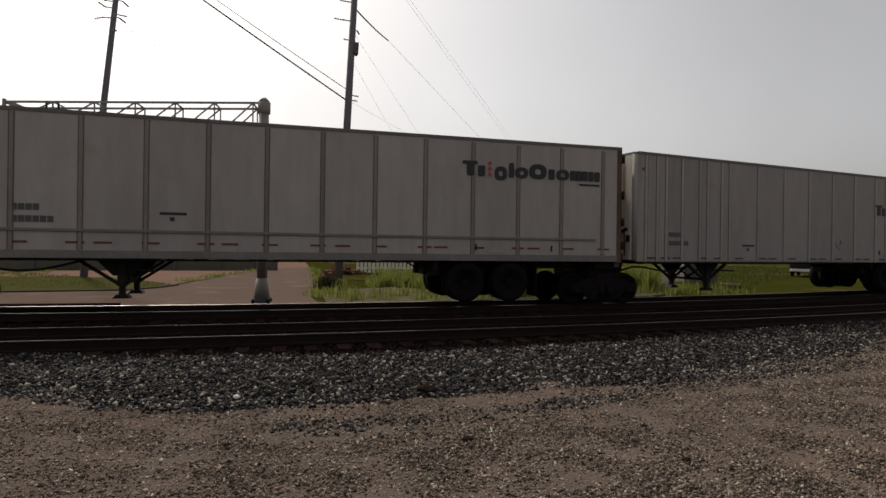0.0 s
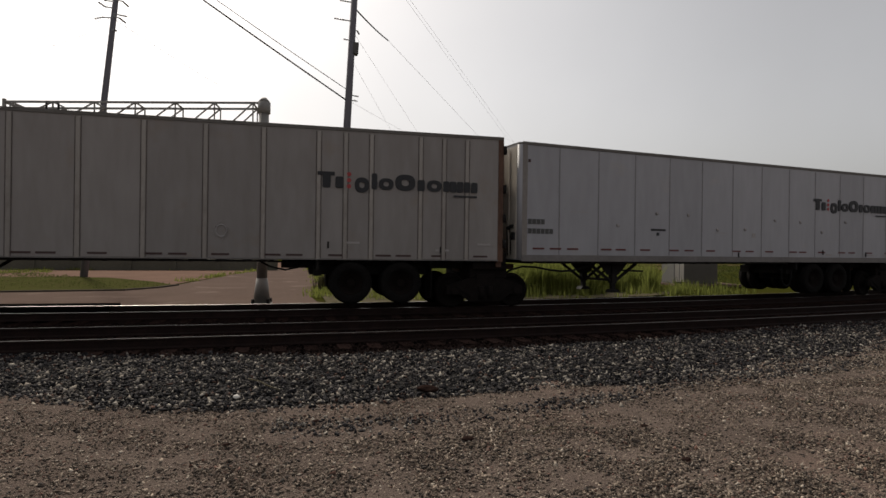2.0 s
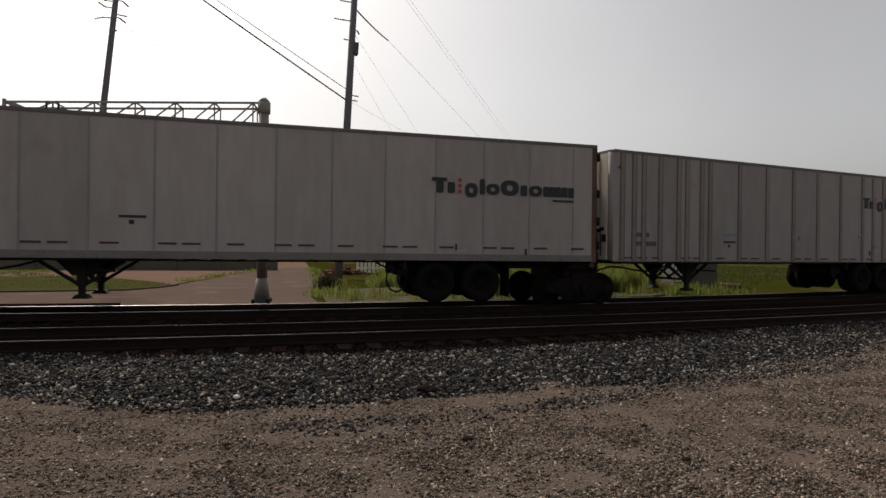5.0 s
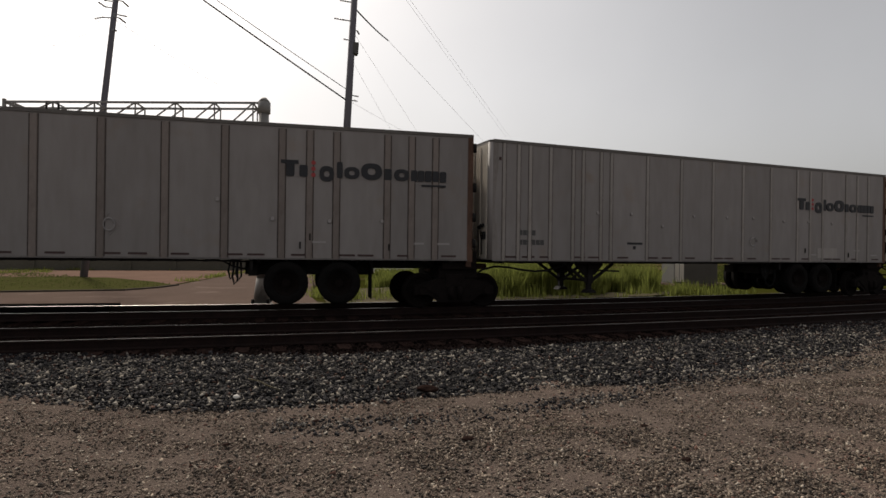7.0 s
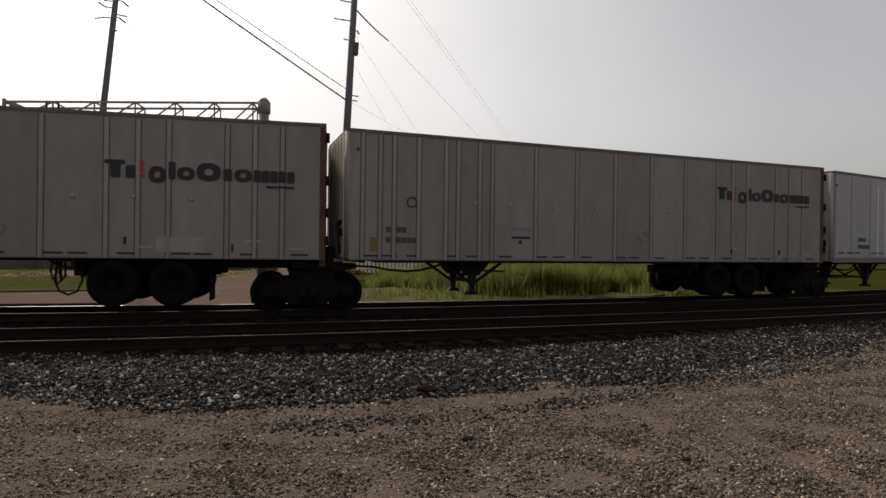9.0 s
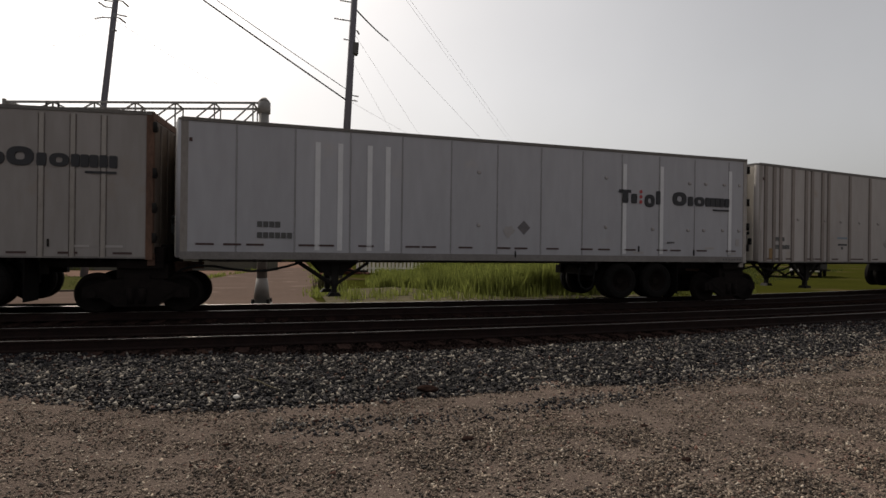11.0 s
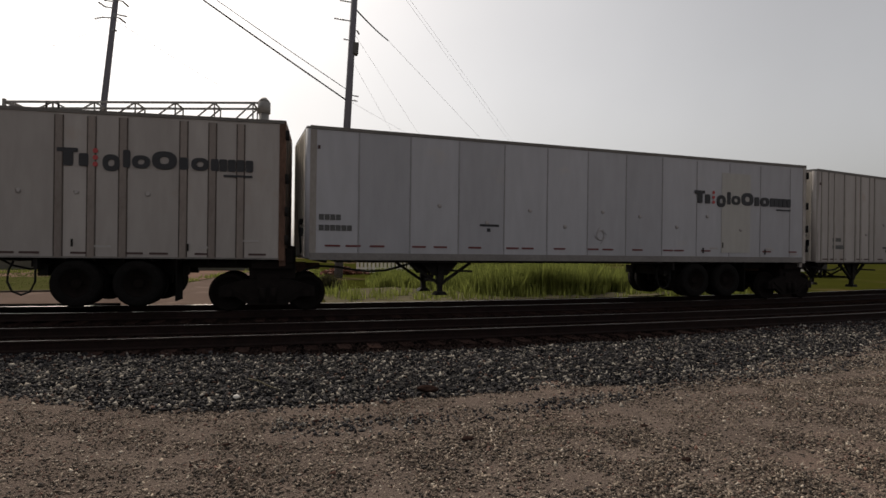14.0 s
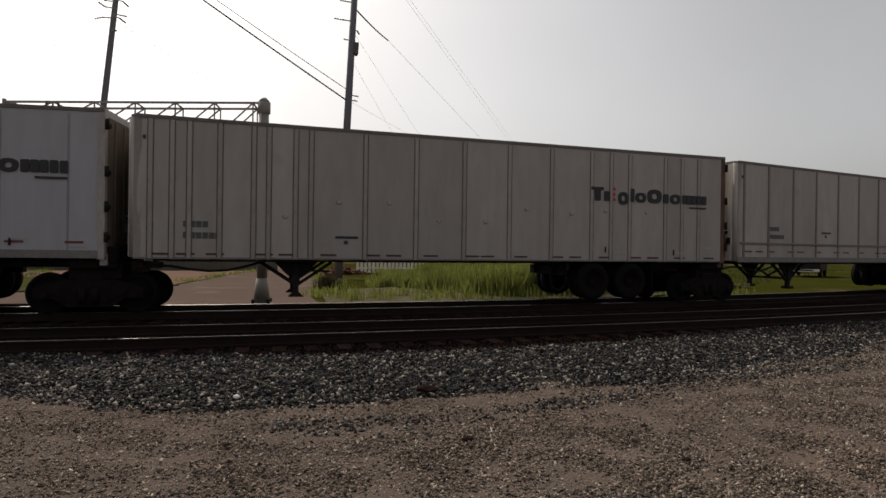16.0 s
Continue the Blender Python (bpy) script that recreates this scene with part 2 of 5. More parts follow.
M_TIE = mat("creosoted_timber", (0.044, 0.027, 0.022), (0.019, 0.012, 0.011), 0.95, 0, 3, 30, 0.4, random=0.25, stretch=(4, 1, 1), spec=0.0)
# Dark brown doors: shade is painted in where sun reaches through the gaps.
M_DOOR = mat("grimy_rear_door", (0.20, 0.165, 0.14), (0.09, 0.07, 0.058), 0.7, 0, 2, 20, 0.1, 0.9, stretch=(1, 2, 0.3), spec=0.12)
# Nose walls paler than the sides: sunlight on them is put into the colour.
M_NOSE = mat("grimy_nose_wall", (0.76, 0.70, 0.61), (0.55, 0.49, 0.42), 0.75, 0, 2, 20, 0.1, 0.9, 0.2, stretch=(1, 2, 0.3), spec=0.1)
M_BED = mat("ballast_bed", (0.032, 0.030, 0.029), (0.010, 0.009, 0.009), 0.95, 0, 9, 45, 0.9, 0.7, dist=0.05, spec=0.12)
# Near black: the train's shade over the track is painted into bed and stones.
M_SHADEBED = mat("oil_darkened_ballast", (0.038, 0.026, 0.023), (0.016, 0.011, 0.010), 0.95, 0, 9, 40, 0.9, 0.7, dist=0.05, spec=0.0)
M_SHADESTONE = mat("oily_ballast_stone", (0.032, 0.021, 0.018), (0.011, 0.008, 0.007), 0.85, 0, 12, 60, 0.2, 0.8, 0.8, True, spec=0.0)
M_LOT = mat("gravelly_dirt", (0.165, 0.129, 0.109), (0.083, 0.064, 0.055), 0.95, 0, 1.1, 55, 0.9, 0.75, spots=((0.152, 0.108, 0.089), 0.45, 0.54, 0.16), dist=0.03, spec=0.0)
M_FIELD = mat("dry_grass_field", (0.042, 0.044, 0.008), (0.026, 0.027, 0.006), 0.95, 0, 0.25, 6, 0.5, 0.9, spots=((0.085, 0.062, 0.035), 0.09, 0.55, 0.1), dist=0.1, spec=0.0)
M_ROAD = mat("worn_concrete_road", (0.135, 0.100, 0.084), (0.090, 0.066, 0.055), 0.9, 0, 0.5, 14, 0.2, 0.8, spots=((0.19, 0.145, 0.122), 0.55, 0.60, 0.14), spec=0.0)
M_DIRTROAD = mat("pinkish_dirt", (0.185, 0.122, 0.094), (0.125, 0.082, 0.064), 0.95, 0, 0.5, 12, 0.3, 0.8, spec=0.0)
M_KERB = mat("weathered_concrete", (0.10, 0.085, 0.072), (0.055, 0.047, 0.04), 0.9, 0, 2, 25, 0.3, 0.8, spec=0.0)
M_SAND = mat("sandy_ground", (0.125, 0.108, 0.074), (0.060, 0.055, 0.034), 0.95, 0, 1.5, 20, 0.4, 0.8, spec=0.0)
M_GRASS = mat("green_weeds", (0.215, 0.235, 0.058), (0.090, 0.108, 0.027), 0.8, 0, 2, 20, 0, 0.8, 0.4, True, spec=0.12, thin=0.5)
M_BUSH = mat("dark_leaves", (0.070, 0.064, 0.032), (0.034, 0.032, 0.017), 0.8, 0, 2, 20, 0, 0.8, 0.5, True, spec=0.1, thin=0.2)
M_TURF = mat("short_grass", (0.080, 0.095, 0.026), (0.046, 0.052, 0.017), 0.85, 0, 2, 20, 0, 0.8, 0.35, True, spec=0.05, thin=0.6)
M_LAWN = mat("rough_lawn", (0.062, 0.070, 0.020), (0.055, 0.046, 0.022), 0.95, 0, 0.8, 20, 0.6, 0.9, dist=0.05, spec=0.0)
M_WOOD = mat("weathered_pole_wood", (0.19, 0.18, 0.20), (0.11, 0.102, 0.115), 0.9, 0, 3, 30, 0.4, 0.9, stretch=(4, 4, 0.3), spec=0.12)
M_GALV = mat("galvanised_steel", (0.40, 0.40, 0.40), (0.28, 0.28, 0.28), 0.5, 0.5, 3, 30, 0.1, 0.8)
M_MASTGREY = mat("grey_painted_mast", (0.27, 0.255, 0.24), (0.19, 0.18, 0.17), 0.6, 0.1, 3, 30, 0.1, 0.8)
M_WIRE = mat("dark_cable", (0.03, 0.03, 0.03), (0.02, 0.02, 0.02), 0.7, 0, 4, 30, 0)
M_CABINET = mat("grey_cabinet_paint", (0.10, 0.095, 0.088), (0.07, 0.065, 0.06), 0.6, 0, 1.5, 20, 0.05, 0.8)
M_PANEL = mat("off_white_panel", (0.72, 0.68, 0.62), (0.6, 0.56, 0.5), 0.6, 0, 2, 20, 0.05, 0.8)
M_PATCHWHITE = mat("fresh_white_paint", (0.70, 0.69, 0.70), (0.55, 0.54, 0.54), 0.45, 0, 2, 20, 0.03, 0.8, spec=0.25)
M_FARWIRE = mat("weathered_wire", (0.22, 0.21, 0.21), (0.16, 0.15, 0.15), 0.7, 0, 4, 30, 0)
M_CERAMIC = mat("brown_insulator", (0.10, 0.06, 0.05), (0.06, 0.04, 0.035), 0.3, 0, 4, 30, 0)
M_BRICK = mat("red_brick_rubble", (0.20, 0.08, 0.055), (0.12, 0.06, 0.045), 0.9, 0, 3, 20, 0.2, 0.8, 0.5, True, spec=0.1)
M_WALL = mat("weathered_block_wall", (0.13, 0.125, 0.10), (0.08, 0.075, 0.06), 0.9, 0, 0.8, 12, 0.3, 0.8, stretch=(0.4, 1, 1), spec=0.12)


# ---- ground, roads and track beds ----
def sheet(name, material, label, pts, z, category="ground", nx=1):
    bm = bmesh.new()
    bm.faces.new([bm.verts.new((x, y, z)) for x, y in pts])
    ob = part(name, bm, material)
    return tagged(ob, label, category, kind="structure")


def toe(a):
    """The ragged lower edge of the ballast."""
    return -8.33 + np.where(a < -1.07, np.clip(0.09 * (a + 1.07) ** 2, 0, 1.9), np.clip(0.21 * (a - 3.83), 0, 2.2)) + 0.10 * np.sin(a * 1.3) + 0.06 * np.sin(a * 3.1 + 1)


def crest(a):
    """Edge between grey ballast and the shade-coloured track bed, curved to fit the camera's view."""
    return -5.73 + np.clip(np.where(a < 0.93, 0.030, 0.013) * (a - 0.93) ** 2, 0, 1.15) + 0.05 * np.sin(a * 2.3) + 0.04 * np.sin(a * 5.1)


def ground_sheet():
    """One sheet to the horizon, finer and uneven near the camera."""
    xs = [-2500, -600, -150, -50, -22] + [i * 0.5 for i in range(-24, 81)] + [50, 70, 110, 200, 600, 2500]
    ys = [-2500, -400, -60, -15, -4] + [i * 0.4 for i in range(-2, 24)] + [10.4, 12, 16, 22, 30, 45, 80, 200, 700, 2600]
    bm = bmesh.new()
    grid = []
    for y in ys:
        row = []
        for x in xs:
            z = 0.0
            if -11 < x < 40 and 0 < y < 8.6:
                z = 0.035 * noise.noise((x * 0.5, y * 0.9, 3)) + 0.02 * noise.noise((x * 1.7, y * 2.2, 7)) - 0.012
            c = x - S0
            if y - YC - c * c / (2 * R) > float(toe(c)) + 0.25 and y < 17.6:
                z = -0.08
            if y > 8.6 and y < 17.6:
                z = -0.02
            row.append(bm.verts.new((x, y, z)))
        grid.append(row)
    for a, b in zip(grid, grid[1:]):
        for i in range(len(xs) - 1):
            f = bm.faces.new((a[i], a[i + 1], b[i + 1], b[i]))
            f.smooth = True
            f.material_index = 0 if ys[grid.index(a)] < 14 and abs(xs[i]) < 150 else 1
    ob = part("ground", bm, M_LOT)
    ob.data.materials.append(M_FIELD)
    return tagged(ob, "brown gravelly dirt lot giving way to dry grass field", "ground", kind="structure")


def swept(name, material, profile, a0, a1, step=1.0, parent=None, closed=False, smooth=True):
    """Sweep a profile of (offset, height) along the line of the tracks."""
    bm = bmesh.new()
    n = max(2, int((a1 - a0) / step))
    rings = []
    for i in range(n + 1):
        a = a0 + (a1 - a0) * i / n
        rings.append([bm.verts.new((*line(a, o)[:2], z)) for o, z in profile])
    m = len(profile)
    for p, q in zip(rings, rings[1:]):
        for k in range(m if closed else m - 1):
            bm.faces.new((p[k], q[k], q[(k + 1) % m], p[(k + 1) % m])).smooth = smooth
    if closed:
        bm.faces.new(rings[0])
        bm.faces.new(rings[-1][::-1])
    return part(name, bm, material, parent)


TIE_TOP = RAIL - 0.185
NEAR = -3.92          # centre of the empty track, towards the camera
ground_sheet()


def ballast_bed():
    bm = bmesh.new()
    rings = []
    for i in range(921):
        a = -230 + i * 0.5
        t = float(toe(a))
        c = float(crest(a))
        prof = [(t + 0.05, -0.05), (t * 0.55 + (c - 0.4) * 0.45, 0.005), (c - 0.35, TIE_TOP - 0.03), (c, TIE_TOP - 0.025)]
        rings.append([bm.verts.new((*line(a, o)[:2], z)) for o, z in prof])
    for p, q in zip(rings, rings[1:]):
        for k in range(3):
            bm.faces.new((p[k], q[k], q[k + 1], p[k + 1])).smooth = True
    return part("ballast_bed", bm, M_BED)


bed = ballast_bed()
tagged(bed, "grey crushed stone ballast shoulder sloping from the track", "ballast", kind="structure")
bed2 = swept("track_bed", M_SHADEBED, [(-5.75, TIE_TOP - 0.032), (-2.5, TIE_TOP - 0.03), (-1.2, TIE_TOP - 0.03), (1.6, TIE_TOP - 0.03), (2.6, 0.02), (3.0, -0.03)], -230, 230)
tagged(bed2, "ballast between and under the rails, blackened for the train's shade", "ballast", kind="structure")

RAIL_PROFILE = [(-0.07, -0.172), (0.07, -0.172), (0.07, -0.160), (0.012, -0.135), (0.010, -0.045), (0.034, -0.035),
                (0.036, -0.012), (0.028, -0.003), (-0.028, -0.003), (-0.036, -0.012), (-0.034, -0.035), (-0.010, -0.045), (-0.012, -0.135), (-0.07, -0.160)]


def tie_mesh():
    bm = bmesh.new()
    box(bm, -0.115, 0.115, -1.3, 1.3, -0.17, 0.0, 0.012)
    return mesh_of("tie", bm, M_TIE)


def railway_track(centre, label, tie_span):
    t = thing("railway_track", label, "railway track", "parallel tracks")
    for s in (-1, 1):
        o = centre + s * 0.7525
        r = swept("rail", M_RAIL, [(o + x, RAIL + z) for x, z in RAIL_PROFILE], -230, 230, 1.0, t, True, False)
        tagged(r, "rusty steel rail with a polished head")
        swept("rail_head", M_RAILTOP, [(o - 0.027, RAIL - 0.0025), (o - 0.02, RAIL), (o + 0.02, RAIL), (o + 0.027, RAIL - 0.0025)], -230, 230, 1.0, r)
    me = tie_mesh()
    a = tie_span[0]
    while a < tie_span[1]:
        x, y, th = line(a + random.uniform(-0.03, 0.03), centre + random.uniform(-0.05, 0.05))
        part_mesh("tie", me, t, Matrix.Translation((x, y, TIE_TOP)) @ Matrix.Rotation(th + random.uniform(-0.02, 0.02), 4, "Z"))
        a += 0.53
    verts, faces = [], []
    far = [-230 + 0.53 * i for i in range(int((tie_span[0] + 229.6) / 0.53))] + [tie_span[1] + 0.4 + 0.53 * i for i in range(int((229 - tie_span[1]) / 0.53))]
    for a in far:
        x, y, th = line(a, centre)
        c, s = math.cos(th), math.sin(th)
        i = len(verts)
        verts += [(x + c * p - s * q, y + s * p + c * q, TIE_TOP + r) for r in (-0.17, 0.0) for p, q in ((-0.115, -1.3), (0.115, -1.3), (0.115, 1.3), (-0.115, 1.3))]
        faces += [(i + 4, i + 5, i + 6, i + 7), (i, i + 1, i + 5, i + 4), (i + 1, i + 2, i + 6, i + 5), (i + 2, i + 3, i + 7, i + 6), (i + 3, i, i + 4, i + 7)]
    rest = bpy.data.meshes.new("far_ties")
    rest.from_pydata(verts, [], faces)
    rest.materials.append(M_TIE)
    ob = part_mesh("far_ties", rest, t)
    tagged(ob, kind="stuff")
    return t


def crossing_boards():
    """Near-black boards added level with the rails where the road meets the train's track."""
    c = tagged(new("crossing_boards"), "near-black crossing boards between and beside the rails", "level crossing")
    for o0, o1 in ((-0.66, -0.02), (0.02, 0.66), (0.84, 1.5)):
        for k in range(6):
            a0 = CROSSING_END - 1.83 * (k + 1)
            bm = bmesh.new()
            ring = [(*line(a, o)[:2], z) for z in (0.0, RAIL - 0.004) for a, o in ((a0, o0), (a0 + 1.8, o0), (a0 + 1.8, o1), (a0, o1))]
            v = [bm.verts.new(p) for p in ring]
            for f in ((3, 2, 1, 0), (4, 5, 6, 7), (0, 1, 5, 4), (1, 2, 6, 5), (2, 3, 7, 6), (3, 0, 4, 7)):
                bm.faces.new([v[j] for j in f])
            part("rubber_board", bm, M_BOARD, c)


CROSSING_END = -5.35
# ---- far side: road, verge, field ----
sheet("road", M_ROAD, "pale worn concrete road crossing beyond the tracks",
      [(-15, 17.0), (1.32, 17.3), (1.21, 19.83), (1.9, 24.42), (2.8, 46.8), (-0.31, 46.5), (-3.93, 26.7), (-5.3, 23.3), (-18, 22.0)], 0.035, "road")
sheet("dirt_road", M_DIRTROAD, "pinkish bare dirt yard beyond the road",
      [(-20.3, 32.2), (-10.15, 33.9), (-4.25, 26.8), (-0.31, 46.5), (2.8, 46.8), (3.28, 64.5), (-29, 61)], 0.02, "ground")
sheet("grass_verge", M_LAWN, "rough green grass verge beside the road",
      [(-18, 22.0), (-5.3, 23.3), (-3.97, 26.0), (-5.2, 28.5), (-8.0, 32.3), (-12.5, 33.0), (-22, 32.4)], 0.05, "grass")
sheet("sandy_patch", M_SAND, "sandy bare patch with sparse weeds",
      [(1.54, 17.2), (13.67, 18.4), (16.3, 19.75), (15.2, 20.7), (11.35, 21.3), (7.0, 21.9), (5.0, 24.0), (2.5, 23.0), (1.6, 20.6)], 0.045, "ground")


def kerb():
    bm = bmesh.new()
    pts = [(-18, 22.02), (-5.3, 23.32), (-4.4, 24.6), (-3.92, 26.1)]
    for p, q in zip(pts, pts[1:]):
        bar(bm, (*p, 0.045), (*q, 0.045), 0.18, 0.09)
    return tagged(part("kerb", bm, M_KERB), "low weathered concrete kerb along the grass verge", "kerb", kind="structure")


kerb()


def boundary_wall():
    bm = bmesh.new()
    box(bm, -42, 0.24, 42.0, 42.3, 0, 0.78, 0.02)
    for i in range(15):
        x = -39.5 + i * 2.75
        box(bm, x - 0.15, x + 0.15, 41.88, 42.0, 0, 0.86)
    return tagged(part("boundary_wall", bm, M_WALL), "long low weathered concrete barrier behind the yard", "wall", kind="structure")


def picket_fence():
    f = thing("picket_fence", "pale picket fence behind the tall weeds", "fence", m=Matrix.Translation((5.3, 37.6, 0)) @ Matrix.Rotation(radians(4), 4, "Z"))
    bm = bmesh.new()
    box(bm, -0.08, 0.08, -0.02, 0.02, 0.05, 1.2)
    me = mesh_of("picket", bm, M_PANEL)
    for i in range(20):
        part_mesh("picket", me, f, Matrix.Translation((i * 0.27, 0, 0)))
    for z in (0.35, 0.85):
        bm = bmesh.new()
        box(bm, -0.1, 5.25, 0.021, 0.06, z - 0.05, z + 0.05)
        part("rail", bm, M_PANEL, f)


picket_fence()


def rubble():
    rng = random.Random(21)
    bm = bmesh.new()
    for _ in range(140):
        x, y = 4.15 + rng.gauss(0, 0.75), 37.0 + rng.gauss(0, 0.6)
        z = max(0.05, 0.5 - 0.35 * abs(x - 4.15)) * rng.random()
        m = Matrix.Translation((x, y, z)) @ Euler((rng.uniform(-0.4, 0.4), rng.uniform(-0.4, 0.4), rng.uniform(0, 3))).to_matrix().to_4x4()
        for v in box(bm, -0.15, 0.15, -0.08, 0.08, -0.04, 0.09):
            v.co = m @ v.co
    tagged(part("brick_rubble", bm, M_BRICK), "low heap of red brick rubble by the road", "rubble", kind="stuff")


rubble()
boundary_wall()


# ---- poles, wires and the signal cantilever ----
def utility_pole(x, y, height, lean, r, label, arms):
    p = thing("utility_pole", label, "utility pole", "utility poles", Matrix.Translation((x, y, 0)) @ Matrix.Rotation(lean, 4, "Y"))
    bm = bmesh.new()
    rod(bm, (0, 0, -0.3), (0, 0, height), r, r * 0.72, 14)
    part("pole_shaft", bm, M_WOOD, p)
    for z, dx, dz, l, tilt in arms:
        bm = bmesh.new()
        bar(bm, (0, -0.12, z), (dx, -0.12, z + dz), 0.05)
        br = part("bracket", bm, M_GALV, p)
        bm = bmesh.new()
        d = 1 if dx > 0 else -1
        for k in range(4):
            rod(bm, (dx + d * l * k / 4, -0.12, z + dz + tilt * l * k / 4), (dx + d * l * (k + 0.75) / 4, -0.12, z + dz + tilt * l * (k + 0.75) / 4), 0.055, 0.035, 10)
        part("insulator", bm, M_CERAMIC, br)
    return p


POLE_A = (-9.38, 33.2)
POLE_B = (3.478, 32.45)
utility_pole(*POLE_A, 16.4, radians(5.16), 0.18, "tall weathered wooden utility pole with brown insulators",
                      [(14.38, -0.42, -0.06, 0.34, 0.45), (14.46, 0.36, 0.0, 0.32, -0.75), (14.02, -0.40, -0.02, 0.36, 0.5), (13.72, 0.34, 0.0, 0.36, 0.02), (13.5, -0.44, -0.05, 0.4, -0.45), (13.62, 0.3, -0.06, 0.34, -0.6), (12.88, 0.14, 0.0, 0.12, 0.0)])
pole_b = utility_pole(*POLE_B, 17.2, radians(2.557), 0.24, "tall dark wooden utility pole carrying cables and a small box",
                      [(15.62, -0.35, 0.0, 0.5, 0.0), (14.55, -0.55, 0.0, 0.55, 0.0), (14.1, 0.26, -0.05, 0.12, -1.6), (13.45, -0.3, 0.02, 0.2, 0.0), (10.4, 0.35, -0.05, 0.2, 0.0), (10.0, 0.3, 0.1, 0.2, -0.2)])
bm = bmesh.new()
box(bm, 0.06, 0.38, -0.2, 0.2, 12.72, 13.4, 0.03)
part("equipment_box", bm, M_CABINET, pole_b, "small dark grey box strapped to the pole")


def wire(p, q, drop, r, label):
    bm = bmesh.new()
    tube(bm, sag(p, q, drop), r, 6)
    tagged(part("overhead_wire", bm, M_WIRE if r > 0.02 else M_FARWIRE), label, "cable", "overhead wires")


def on_pole(base, lean, z):
    return Vector((base[0] + z * math.sin(lean), base[1], z * math.cos(lean)))


LB, LA = radians(2.557), radians(5.16)
THICK, SLIM = "thick black overhead cable running from the pole", "thin overhead wire running out across the sky"
# Far ends and thicknesses are set to fit the camera's view.
wire(on_pole(POLE_B, LB, 10.62), (-2.79, 29.01, 13.43), 0.02, 0.020, "black overhead cable running from the pole")
wire(on_pole(POLE_B, LB, 10.02), (-3.41, 29.2, 13.43), 0.02, 0.040, THICK)
wire(on_pole(POLE_B, LB, 15.42), (8.45, 44.45, 18.18), 0.1, 0.045, THICK)
wire((8.45, 44.45, 18.18), (43.3, 101.12, 17.14), 0.0, 0.012, SLIM)
wire((6.76, 35.36, 18.82), (46.69, 99.6, 17.12), 0.0, 0.008, SLIM)
wire((7.01, 35.31, 18.83), (47.34, 99.29, 17.12), 0.0, 0.008, SLIM)
wire(on_pole(POLE_B, LB, 12.5), (23.27, 97.26, 15.59), 0.1, 0.007, SLIM)
wire(on_pole(POLE_B, LB, 14.05), (28.21, 95.94, 15.68), 0.1, 0.007, SLIM)
wire(on_pole(POLE_B, LB, 10.1), (19.91, 77.48, 16.83), 0.1, 0.007, SLIM)
wire((-28.1, 70.97, 22.34), on_pole(POLE_A, LA, 13.6), 0.06, 0.008, SLIM)
wire((-28.08, 70.96, 20.73), on_pole(POLE_A, LA, 13.2), 0.06, 0.008, SLIM)
wire((-28.12, 70.98, 24.44), on_pole(POLE_A, LA, 14.3), 0.06, 0.007, SLIM)
wire(on_pole(POLE_A, LA, 13.5), (-7.9, 85.83, 24.44), 0.1, 0.011, SLIM)


